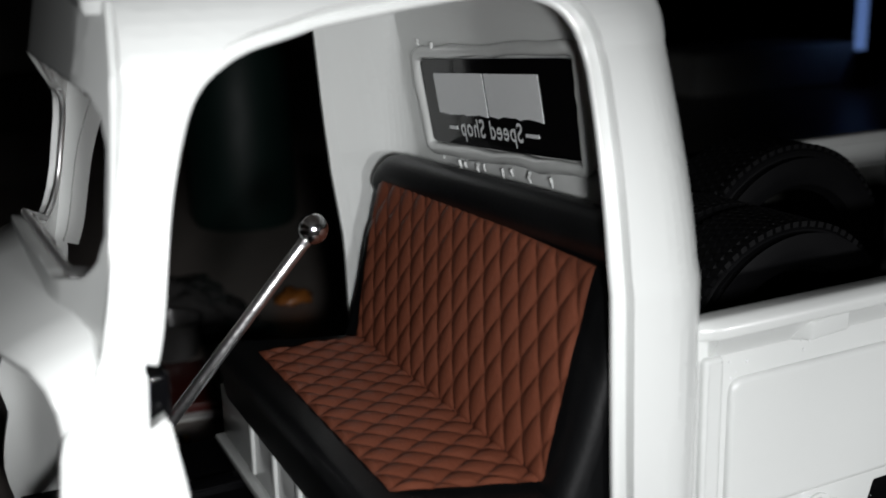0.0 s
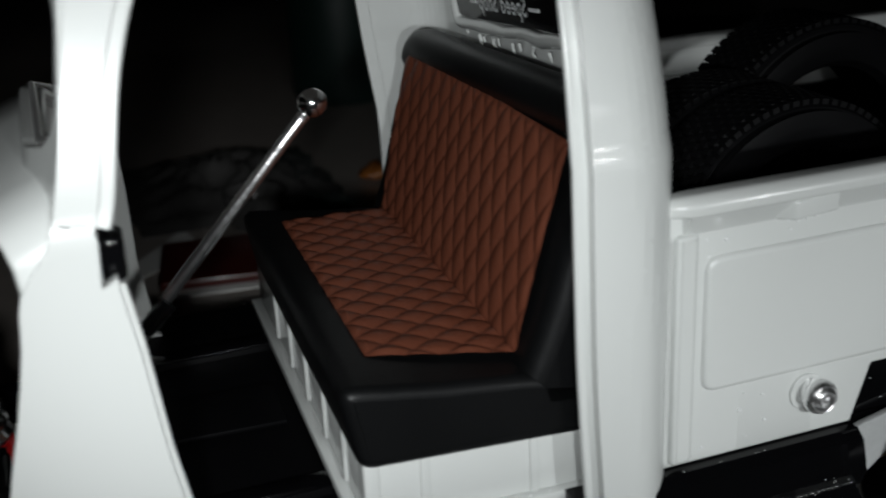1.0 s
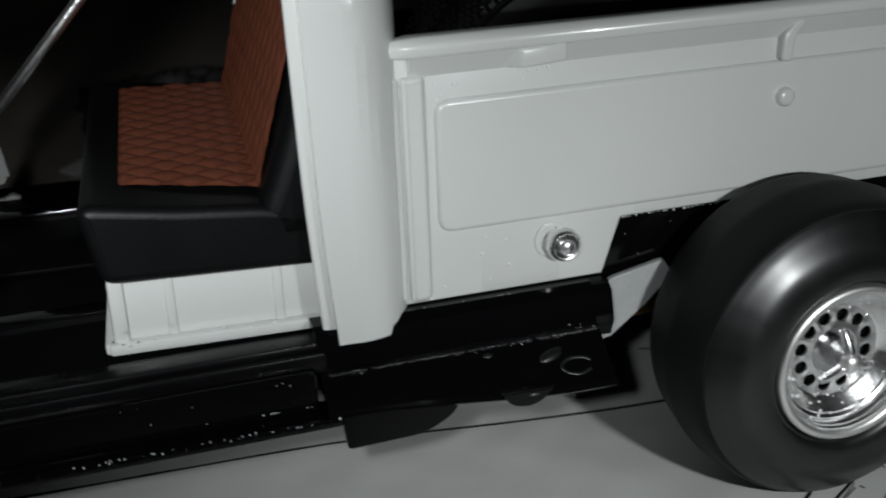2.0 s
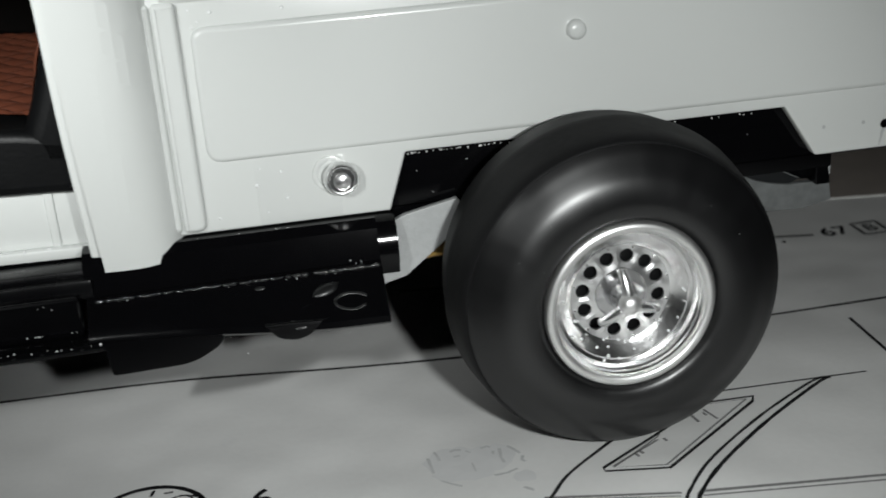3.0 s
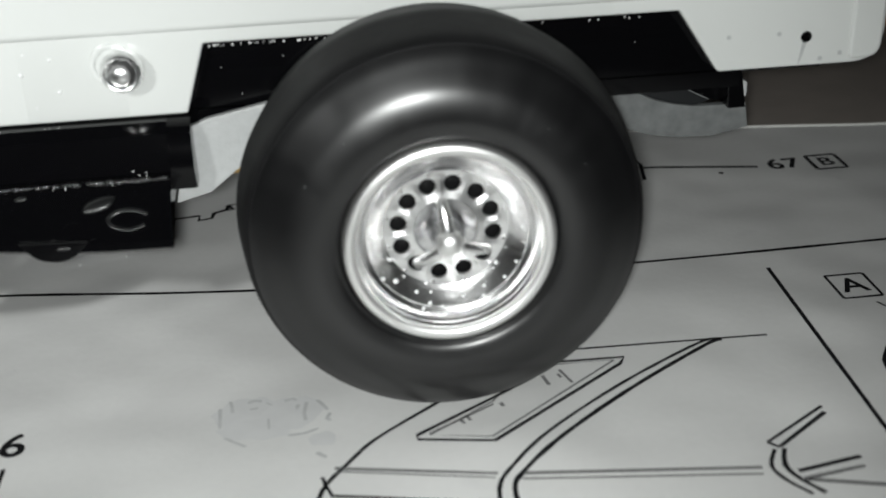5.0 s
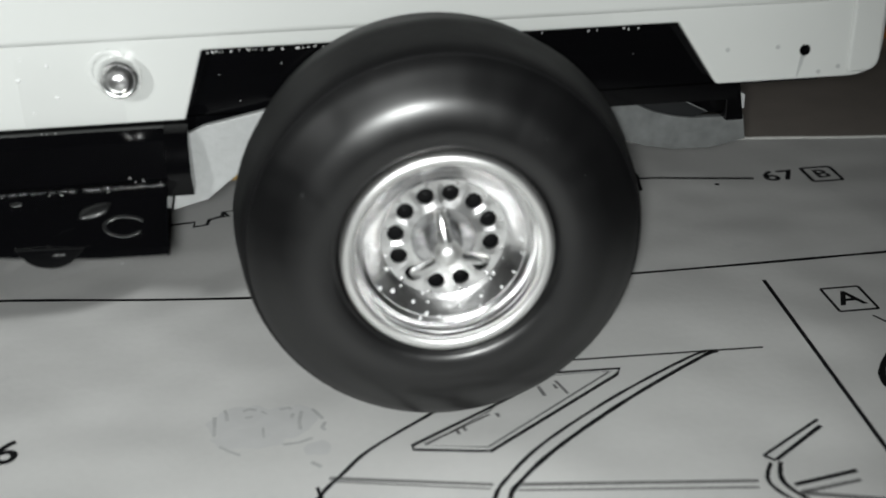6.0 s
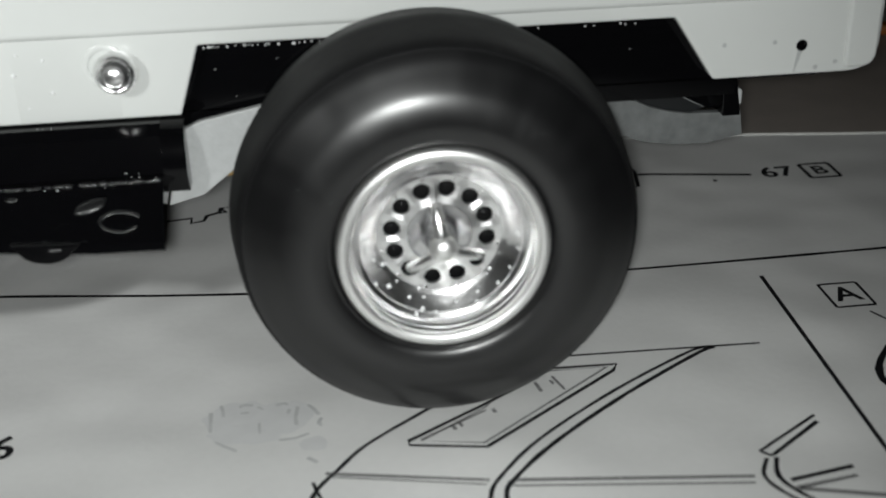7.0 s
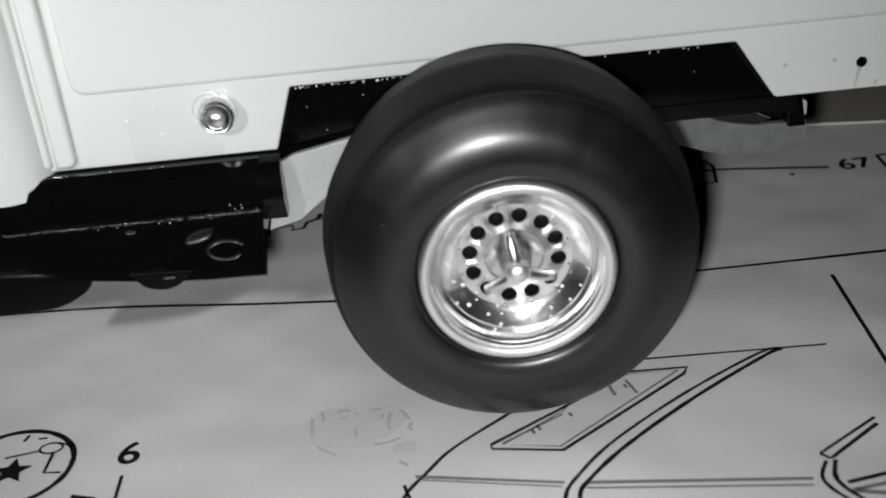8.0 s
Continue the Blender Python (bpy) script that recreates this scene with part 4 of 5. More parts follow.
def build_rear_wheel(cx, yface, flip):
    R, wide = 1.693, 1.5
    k = wide / 2
    half = eased([(0.1, 0.84), (0.0, 0.9), (-0.035, 0.99), (-0.045, 1.08), (-0.035, 1.18), (-0.01, 1.27), (0.03, 1.35), (0.08, 1.435), (0.125, 1.51), (0.17, 1.57)], 3)
    half += [(0.3, 1.58), (0.5, 1.61), (k, 1.62)]
    prof = half + [(wide - a, q) for a, q in half[::-1][1:]] + [(wide - 0.12, 0.82), (0.12, 0.82)]
    wheel = part("rear_wheel", lathe(prof, (0, 0, 0), "y", 96, True), RUBBER, truck, "wide smooth black tyre on a chrome rim", 40)
    crown = eased([(0.178, 1.55), (0.185, 1.575), (0.21, 1.597), (0.3, 1.628), (0.5, 1.657), (k, R)], 3)
    band = crown + [(wide - a, q) for a, q in crown[::-1][1:]] + [(wide - 0.4, 1.56), (0.4, 1.56)]
    part("tread_band", lathe(band, (0, 0, 0), "y", 96, True), BAND, wheel, "matt smooth tread band", 40)
    # rim: lip, deep dish, drilled disc, hub and spinner; the face looks towards -y
    lip = [(0.03, 0.745), (-0.01, 0.76), (-0.02, 0.8), (-0.015, 0.835), (0.01, 0.852), (0.08, 0.856), (0.12, 0.84), (0.12, 0.76)]
    part("rim_lip", lathe([(a, q) for a, q in lip], (0, 0, 0), "y", 96, True), LIP, wheel, "bright chrome rim lip", 60)
    dish = [(0.04, 0.76), (0.07, 0.735), (0.1, 0.73), (0.12, 0.71), (0.17, 0.69), (0.19, 0.66), (0.22, 0.655), (0.3, 0.565), (0.32, 0.535), (0.33, 0.51), (0.4, 0.5), (0.4, 0.72), (0.2, 0.8)]
    part("rim_dish", lathe(dish, (0, 0, 0), "y", 96, True), DISH, wheel, "deep chrome dish", 30)
    # disc with twelve round holes
    b = bmesh.new()
    n, seg = 12, 10
    for hole_no in range(n):
        w0 = 2 * math.pi * hole_no / n + 0.35
        hole = []
        for q in range(4 * seg):
            f = 2 * math.pi * q / (4 * seg)
            rr, ww = 0.392 + 0.07 * math.cos(f), w0 + 0.07 * math.sin(f) / 0.392
            hole.append((rr, ww))
        a0, a1 = w0 - math.pi / n, w0 + math.pi / n
        rim = []
        for q in range(4 * seg):
            f = 2 * math.pi * q / (4 * seg)
            c, s = math.cos(f), math.sin(f)
            m = max(abs(c), abs(s))
            rr, ww = 0.39 + 0.125 * c / m, w0 + (math.pi / n) * s / m
            rim.append((rr, ww))

        def put(rr, ww, d):
            return b.verts.new((rr * math.cos(ww), 0.33 + d + 0.06 * (rr - 0.4), rr * math.sin(ww)))

        h = [put(*p, 0.012) for p in hole]
        hb = [put(*p, 0.04) for p in hole]
        o = [put(*p, 0.0) for p in rim]
        t = len(h)
        for q in range(t):
            b.faces.new((o[q], o[(q + 1) % t], h[(q + 1) % t], h[q]))
            b.faces.new((h[q], h[(q + 1) % t], hb[(q + 1) % t], hb[q]))
    bmesh.ops.remove_doubles(b, verts=b.verts, dist=1e-3)
    part("rim_disc", b, PLATED, wheel, "chrome disc with twelve round holes", 30)
    part("drum", lathe([(0.46, 0.0), (0.46, 0.7), (0.75, 0.7), (0.75, 0.0)], (0, 0, 0), "y", 48), TREAD, wheel)
    hub = [(0.35, 0.285), (0.325, 0.275), (0.34, 0.255), (0.43, 0.24), (0.43, 0.18), (0.34, 0.16), (0.22, 0.145), (0.14, 0.125), (0.08, 0.11), (0.05, 0.09), (0.045, 0.0)]
    part("hub", lathe(hub, (0, 0, 0), "y", 48), WELL, wheel, "chrome hub", 30)
    part("hub_cap", lathe([(0.09, 0.11), (0.03, 0.118), (-0.015, 0.1), (-0.045, 0.06), (-0.052, 0.0)], (0, 0, 0), "y", 32), LIP, wheel, "bright round hub cap", 50)
    for q in range(3):
        w = math.radians(98 + 120 * q)
        b = rod([(0, 0.05, 0.04), (0, 0.06, 0.12), (0, 0.1, 0.24), (0, 0.14, 0.31), (0, 0.16, 0.335)], 0.065, 12, 0.7)
        b.transform(Matrix.Rotation(-(w - math.pi / 2), 4, "Y"))
        part("spinner_blade", b, POLISHED, wheel)
    for q in range(12):
        w = 2 * math.pi * (q + 0.5) / 12
        part("rivet", ball((0.49 * math.cos(w), 0.325, 0.49 * math.sin(w)), 0.014, 8), CHROME, wheel)
    wheel.location = Vector((cx - 1.9, yface + (k if not flip else -k) - 3.0, 1.651)) * U
    if flip:
        wheel.rotation_euler = (0, 0, math.pi)
    return wheel


def beads(name, spots, mat, parent, label=""):
    """Tiny balls, too small to count, joined as one."""
    b = bmesh.new()
    for c, r in spots:
        join(b, ball(c, r * 0.7, 8))
    return tagged(part(name, b, mat, parent, label, 60), label, kind="stuff")


def place_wheel_parts():
    near = build_rear_wheel(1.86, -1.52, False)
    far = build_rear_wheel(1.879, 2 * YC + 1.62, True)
    # white beads painted in as glints on chrome, black edges and white plastic
    spots, wall = [], [(0.72, 0.11), (0.69, 0.17), (0.655, 0.22), (0.565, 0.3), (0.53, 0.32)]
    for k in range(60):
        w = math.radians(random.gauss(-50, 60))
        r = random.uniform(0.5, 0.715)
        depth = 0.325
        for (r1, d1), (r0, d0) in zip(wall, wall[1:]):
            if r0 <= r <= r1:
                depth = d0 + (d1 - d0) * (r - r0) / (r1 - r0)
        spots.append(((1.879 + r * math.cos(w), -1.52 + depth, 1.651 + r * math.sin(w)), random.uniform(0.014, 0.03)))
    beads("glint_bead", spots, GLINT, truck, "tiny white beads in place of glints on the chrome")
    spots = []
    for k in range(18):
        w, r = random.uniform(0, 2 * math.pi), random.uniform(0.98, 1.5)
        spots.append(((1.879 + r * math.cos(w), -1.555 + 0.22 * max(0, (r - 1.2) / 0.25) ** 2, 1.651 + r * math.sin(w)), random.uniform(0.005, 0.01)))
    beads("dust_speck", spots, ZINC, truck, "pale dust specks on the tyre")
    spots = [((random.uniform(0.03, 1.25) if k % 4 else random.uniform(1.2, 4.0), 0.118, 2.925 + random.uniform(-0.008, 0.008)), random.uniform(0.007, 0.016)) for k in range(48)]
    spots += [((random.uniform(0.1, 4.0), 0.125, random.uniform(2.4, 2.9)), 0.008) for k in range(8)]
    spots += [((random.uniform(-3.1, -0.5), -0.37 + random.uniform(-0.01, 0.01), 1.92), random.uniform(0.004, 0.011)) for k in range(9)]
    spots += [((random.uniform(-0.7, -0.42), random.uniform(-0.36, -0.27), random.uniform(1.92, 2.0)), random.uniform(0.006, 0.013)) for k in range(10)]
    spots += [((random.uniform(-3.1, -0.5), -0.1, 2.37), random.uniform(0.005, 0.009)) for k in range(9)]
    spots += [((random.uniform(-2.2, -0.4), 0.02 - y * 1.0, 1.98 - y * 0.86 + 0.005), random.uniform(0.004, 0.009)) for y in steps(0.48, 0.75, 0.03)]
    spots += [((min(-3.2, random.gauss(-4.6, 1.1)), -0.61, 1.61 + random.uniform(-0.03, 0.01)), random.uniform(0.006, 0.016)) for k in range(40)]
    spots += [((random.gauss(-3.75, 0.12), -0.42, 1.68), random.uniform(0.006, 0.012)) for k in range(10)]
    spots += [((random.uniform(-7.5, -3.4), -0.42, random.uniform(1.7, 2.0)), random.uniform(0.005, 0.011)) for k in range(9)]
    beads("glint_bead", spots, GLINT, truck, "tiny white beads in place of glints along black edges")
    spots = [((random.uniform(-6.75, -6.5), 5.5, random.uniform(3.3, 4.9)), random.uniform(0.01, 0.026)) for k in range(70)]
    spots += [((random.uniform(-5.1, -3.2), 0.14, random.choice((2.37, 2.4, 2.52))), random.uniform(0.01, 0.022)) for k in range(16)]
    beads("glint_bead", spots, GLINT, truck, "tiny white beads in place of glints on white plastic")
    part("axle", rod([(1.88, 0.1, 1.651), (1.88, 5.9, 1.651)], 0.14, 16), BLACK, truck, "black rear axle")
    for y in (-0.2, 4.9):
        k = part("front_tyre", tyre_mesh(-11.2, 1.4, y, 1.2, 1.4, 0.8), RUBBER, truck, "black front tyre")
        part("rim_disc", lathe([(y + 0.3, 0.05), (y + 0.3, 0.8), (y + 0.9, 0.8), (y + 0.9, 0.05)], (-11.2, 0, 1.4), "y", 32), CHROME, k)
    part("front_axle", rod([(-11.2, 0.4, 1.4), (-11.2, 5.6, 1.4)], 0.14, 12), BLACK, truck)


place_wheel_parts()


def loose_tyre(cx, y0, base, R, w, rows):
    t = thing("loose_tyre", (cx, y0 + w / 2, base), "black treaded spare tyre standing in the truck bed" if R < 1.5 else "large black treaded spare tyre standing in the truck bed", "tyre", "loose tyres in the bed")
    cz = base + R + 0.05
    part("carcass", tyre_mesh(cx, cz, y0, w, R - 0.03, 0.67 * R, 0.14), CARCASS, t, "", 40)
    b = bmesh.new()
    n = 76
    for row in range(rows):
        for k in range(n):
            a = 2 * math.pi * (k + 0.5 * (row % 2)) / n
            y = y0 + 0.1 + row * 0.12
            da = math.pi / n * 0.8
            vs = []
            for q, rr in ((0, R - 0.04), (1, R + 0.02)):
                for dy, dd in ((0, -da), (0.095, -da * 0.6), (0.095, da), (0, da * 0.6)):
                    vs.append(b.verts.new((cx + rr * math.cos(a + dd), y + dy, cz + rr * math.sin(a + dd))))
            b.faces.new(vs[4:])
            for q in range(4):
                b.faces.new((vs[q], vs[(q + 1) % 4], vs[4 + (q + 1) % 4], vs[4 + q]))
    bmesh.ops.recalc_face_normals(b, faces=b.faces)
    tagged(part("tread", b, TREAD, t, "", 0), kind="stuff")


loose_tyre(-0.05, 1.1, 2.4, 1.45, 0.98, 7)
loose_tyre(-0.08, 2.12, 2.4, 1.45, 0.9, 6)
loose_tyre(1.85, 3.05, 2.4, 1.62, 1.1, 8)


# ---- the instruction sheet and its print ----
def build_sheet():
    b = bmesh.new()
    nx, ny = 70, 44
    g = [[b.verts.new((-16 + 31 * i / nx, -13 + 17.8 * j / ny, 0.0)) for j in range(ny + 1)] for i in range(nx + 1)]
    for i in range(nx):
        for j in range(ny):
            b.faces.new((g[i][j], g[i + 1][j], g[i + 1][j + 1], g[i][j + 1]))
    for v in b.verts:
        far = smooth01((v.co.y - 3.6) / 1.2)
        v.co.z += 0.02 * far
        v.co.y += (-0.2 - 0.128 * (max(2, min(14, v.co.x)) - 6.72) + 0.02 * math.sin(v.co.x * 2.1)) * far
    ext = bmesh.ops.extrude_face_region(b, geom=b.faces[:])
    bmesh.ops.translate(b, verts=[q for q in ext["geom"] if isinstance(q, bmesh.types.BMVert)], vec=(0, 0, -0.018))
    bmesh.ops.recalc_face_normals(b, faces=b.faces)
    page = link("instruction_sheet", b, PAPER, None, "", 40)
    # a whiter rod is added for the line of light along the far edge
    rim = [(x, 4.8 - 0.2 - 0.128 * (max(2, min(14, x)) - 6.72) + 0.02 * math.sin(x * 2.1), 0.022) for x in steps(-15.9, 14.9, 0.3)]
    part("edge_highlight", rod(rim, 0.022, 6), CARD, page, "white rod for the light on the paper edge", 60)
    tagged(page, "white printed assembly instruction sheet lying on the table", "paper")
    return page


page = build_sheet()
INK_Z = 0.004


def stroke(points, width, mat=INK, name="printed_line", smooth_path=False, z=INK_Z):
    """A flat printed line along points."""
    pts = [Vector((p[0], p[1])) for p in points]
    if smooth_path:
        out = []
        for i in range(len(pts) - 1):
            p0, p1, p2, p3 = pts[max(i - 1, 0)], pts[i], pts[i + 1], pts[min(i + 2, len(pts) - 1)]
            for q in range(6):
                t = q / 6
                out.append(0.5 * (2 * p1 + (p2 - p0) * t + (2 * p0 - 5 * p1 + 4 * p2 - p3) * t * t + (3 * p1 - p0 - 3 * p2 + p3) * t ** 3))
        pts = out + [pts[-1]]
    b = bmesh.new()
    rows = []
    for i, p in enumerate(pts):
        w = (pts[min(i + 1, len(pts) - 1)] - pts[max(i - 1, 0)]).normalized()
        nrm = Vector((-w.y, w.x)) * width * 0.58 * random.uniform(0.82, 1.15)
        rows.append((b.verts.new((p.x + nrm.x, p.y + nrm.y, z)), b.verts.new((p.x - nrm.x, p.y - nrm.y, z))))
    for a, c in zip(rows, rows[1:]):
        b.faces.new((a[1], c[1], c[0], a[0]))
    return part(name, b, mat, page, "", 0)


def letters(body, at, size, bold=0.008, name="printed_text"):
    font = bpy.data.curves.new("print", "FONT")
    font.body, font.size, font.offset, font.align_x, font.align_y = body, size, bold * 0.5, "CENTER", "CENTER"
    tmp = new("tmp_text", font)
    me = bpy.data.meshes.new_from_object(tmp.evaluated_get(bpy.context.evaluated_depsgraph_get()))
    bpy.data.objects.remove(tmp)
    b = bmesh.new()
    b.from_mesh(me)
    for v in b.verts:
        v.co = Vector((at[0] + v.co.x, at[1] + v.co.y, INK_Z))
    return part(name, b, INK, page, "", 0)


def frame_box(x0, x1, y0, y1, w=0.03):
    q = [(x0, y0), (x1, y0), (x1, y1), (x0, y1)]
    for i in range(4):
        stroke([q[i], q[(i + 1) % 4]], w)


def build_print():
    stroke([(-9, 1.85), (-6.3, 1.71), (-4.7, 1.66), (-2.7, 1.56), (-0.6, 1.25), (1.2, 1.08), (4.15, 1.04), (7.0, 1.08), (10, 1.15)], 0.045, smooth_path=True)
    stroke([(5.41, 0.67), (5.31, -2.4), (5.24, -6)], 0.035)
    # part call-outs
    letters("67", (6.62, 3.33), 0.43, 0.018)
    frame_box(6.97, 7.35, 3.08, 3.52, 0.042)
    letters("B", (7.16, 3.3), 0.35, 0.015)
    stroke([(4.7, 3.58), (5.05, 3.55), (6.28, 3.31)], 0.05)
    stroke([(5.75, 3.22), (5.8, 3.2)], 0.05)
    frame_box(5.9, 6.3, -0.1, 0.38)
    letters("A", (6.1, 0.14), 0.4, 0.015)
    letters("6", (-1.87, -1.27), 0.46, 0.015)
    stroke([(-1.88, -1.58), (-1.88, -2.4)], 0.03)
    # drawing of a cab door and roof
    stroke([(2.0, -0.5), (3.15, -0.57), (4.91, -0.63)], 0.028)
    stroke([(1.9, -1.1), (1.69, -1.25), (1.16, -1.67), (0.92, -1.96), (0.7, -2.28), (0.62, -2.7)], 0.032, smooth_path=True)
    stroke([(2.5, -0.72), (2.95, -0.76), (3.5, -0.78), (3.44, -0.88), (2.13, -1.86), (1.5, -1.74), (1.5, -1.68), (2.17, -1.26), (2.6, -0.98)], 0.03)
    inner = inset([(2.55, -0.735), (3.5, -0.78), (2.13, -1.86), (1.5, -1.72), (2.17, -1.24)], 0.055)
    stroke(inner + inner[:1], 0.02, FAINT)
    stroke([(1.6, -1.68), (2.2, -1.33)], 0.02, FAINT)
    stroke([(4.47, -0.62), (4.24, -0.66), (3.4, -1.18), (2.62, -1.78), (2.23, -2.2), (2.06, -2.5), (2.06, -3.0)], 0.03, smooth_path=True)
    stroke([(4.47, -0.64), (4.3, -0.7), (3.46, -1.27), (2.72, -1.86), (2.31, -2.28), (2.18, -2.52), (2.2, -3.0)], 0.04, smooth_path=True)
    stroke([(0.8, -2.02), (2.08, -2.3)], 0.035, FAINT)
    stroke([(0.84, -2.07), (2.05, -2.35)], 0.016, FAINT)
    stroke([(2.28, -2.33), (4.14, -2.57)], 0.035, FAINT)
    stroke([(2.26, -2.4), (4.12, -2.65)], 0.02, FAINT)
    for p, q in (((2.7, -0.96), (2.73, -1.12)), ((2.87, -0.89), (2.94, -1.12)), ((2.84, -0.95), (2.86, -1.02)), ((1.88, -1.5), (1.91, -1.58)), ((1.94, -1.46), (1.97, -1.54)), ((2.26, -1.32), (2.28, -1.38))):
        stroke([p, q], 0.028, FAINT)
    stroke([(0.7, -2.12), (0.72, -2.22), (0.77, -2.37), (1.09, -2.44), (1.46, -2.53), (2.05, -2.66)], 0.03)
    stroke([(-2.3, -1.82), (-2.09, -1.87), (-2.12, -2.12)], 0.06)
    # second drawing
    stroke([(4.93, -1.84), (4.3, -2.26)], 0.026)
    stroke([(4.92, -1.93), (4.38, -2.33)], 0.034)
    stroke([(4.3, -2.26), (4.37, -2.34)], 0.03)
    stroke([(4.32, -2.36), (4.22, -2.56), (4.26, -2.74), (4.4, -2.95)], 0.03, smooth_path=True)
    stroke([(4.4, -2.36), (4.33, -2.56), (4.36, -2.72), (4.5, -2.95)], 0.036, smooth_path=True)
    stroke([(4.4, -2.66), (4.95, -2.56)], 0.034)
    stroke([(4.41, -2.76), (4.93, -2.68)], 0.04, FAINT)
    stroke([(4.43, -2.77), (5.05, -2.95)], 0.05, FAINT)
    # steering wheel drawing
    c, tilt = Vector((6.75, -1.03)), radians(28)

    def oval(a, p, q):
        x, y = p * math.cos(a), q * math.sin(a)
        return (c.x + x * math.cos(tilt) - y * math.sin(tilt), c.y + x * math.sin(tilt) + y * math.cos(tilt))

    stroke([oval(a, 1.1, 0.52) for a in steps(0, 2 * math.pi, 0.13)], 0.06)
    stroke([oval(a, 0.93 + 0.02 * math.sin(23 * a), 0.39 + 0.02 * math.sin(23 * a)) for a in steps(0, 2 * math.pi, 0.06)], 0.045)
    stroke([oval(a, 1.17, 0.58) for a in steps(3.4, 5.6, 0.13)], 0.03)
    stroke([(6.18, -0.22), (6.48, -0.82)], 0.026)
    stroke([(6.44, -0.6), (6.62, -1.0)], 0.03)
    stroke([(6.4, -0.68), (6.57, -1.12)], 0.026)
    stroke([(6.68 + 0.08 * math.cos(a), -1.06 + 0.07 * math.sin(a)) for a in steps(0, 2 * math.pi, 0.5)], 0.026)
    stroke([(6.56, -1.12), (6.5, -1.25), (6.5, -1.36), (6.72, -1.3), (7.0, -1.0), (6.72, -0.98)], 0.03, smooth_path=True)
    # ring detail with a star shape
    c = (-2.98, -1.3)
    stroke([(c[0] + 0.58 * math.cos(a), c[1] + 0.56 * math.sin(a)) for a in steps(0, 2 * math.pi, 0.12)], 0.05)
    stroke([(c[0] + 0.32 + 0.11 * math.cos(a), c[1] + 0.25 + 0.08 * math.sin(a)) for a in steps(0, 2 * math.pi, 0.3)], 0.022)
    stroke([(c[0] + 0.02, c[1] + 0.4), (c[0] + 0.05, c[1] + 0.5)], 0.03)
    stroke([(c[0] + 0.15, c[1] + 0.42), (c[0] + 0.24, c[1] + 0.42)], 0.025)
    stroke([(c[0] - 0.1, c[1] + 0.16), (c[0] + 0.2, c[1] + 0.22)], 0.025)
    stroke([(c[0] + 0.36, c[1] + 0.16), (c[0] + 0.34, c[1] - 0.12), (c[0] + 0.5, c[1] - 0.14)], 0.03)
    stroke([(c[0] + 0.36, c[1] + 0.33), (c[0] + 0.55, c[1] + 0.24)], 0.022)
    b = bmesh.new()
    star = []
    for k in range(10):
        r = 0.2 if k % 2 == 0 else 0.09
        star.append(b.verts.new((c[0] + 0.02 + r * math.cos(math.pi * k / 5 + 0.3), c[1] - 0.05 + r * math.sin(math.pi * k / 5 + 0.3), INK_Z)))
    b.faces.new(star)
    part("printed_star", b, INK, page, "", 0)
    # stepped outline beside the wheel
    stroke([(-0.15, 4.5), (-0.15, 3.46), (-0.3, 3.44), (-0.3, 3.32), (-0.45, 3.24), (-0.47, 3.1), (-0.62, 3.06), (-0.62, 3.2), (-0.92, 3.16), (-0.92, 2.98)], 0.05)
    stroke([(-0.3, 3.44), (-0.22, 3.3), (-0.3, 3.3)], 0.04)
    stroke([(0.0, 4.4), (0.02, 3.5)], 0.05)
    stroke([(4.75, 4.05), (4.88, 3.68), (4.8, 3.2), (4.6, 3.22)], 0.05)
    stroke([(4.7, 3.95), (4.8, 3.7)], 0.03)
    for x in (1.2, 1.5):
        stroke([(x, 2.56 - (x - 1.2) * 0.35), (x + 0.17, 2.5 - (x - 1.2) * 0.35)], 0.03)
    stroke([(0.2, 3.3), (1.46, 3.15), (2.3, 2.95)], 0.024)
    # smudged print showing through the paper
    marks = [((-0.08, -0.9), (-0.05, -1.08)), ((0.08, -0.95), (0.2, -0.94)), ((0.24, -0.97), (0.29, -1.01)), ((0.26, -1.22), (0.27, -1.38)), ((0.4, -0.97), (0.5, -0.98)),
             ((0.52, -1.05), (0.51, -1.12)), ((0.59, -1.02), (0.58, -1.3)), ((0.68, -1.0), (0.77, -1.17)), ((0.79, -1.22), (0.79, -1.34)), ((0.43, -1.5), (0.68, -1.44)),
             ((-0.1, -1.45), (0.08, -1.6)), ((0.1, -1.05), (0.16, -1.03)), ((-0.16, -1.0), (-0.15, -1.3)), ((0.66, -1.78), (0.74, -1.86))]
    for p, q in marks:
        mid = ((p[0] + q[0]) / 2 + random.uniform(-0.03, 0.03), (p[1] + q[1]) / 2 + random.uniform(-0.03, 0.03))
        stroke([p, mid, q], random.uniform(0.018, 0.034), SMUDGEINK, "smudge")
    for cx, cy, rx, ry in ((0.1, -1.12, 0.3, 0.24), (0.48, -1.15, 0.26, 0.22), (0.2, -1.35, 0.34, 0.16), (0.72, -1.6, 0.12, 0.1)):
        b = bmesh.new()
        b.faces.new([b.verts.new((cx + rx * math.cos(w) * (1 + 0.3 * noise.noise(Vector((math.cos(w), math.sin(w), cx)) * 1.7)), cy + ry * math.sin(w) * (1 + 0.4 * noise.noise(Vector((math.cos(w), math.sin(w), cy)) * 2.1)), 0.0015 + 0.0004 * cx)) for w in steps(0, 2 * math.pi, 0.15)[:-1]])
        part("smudge", b, HAZE, page, "", 0)


build_print()


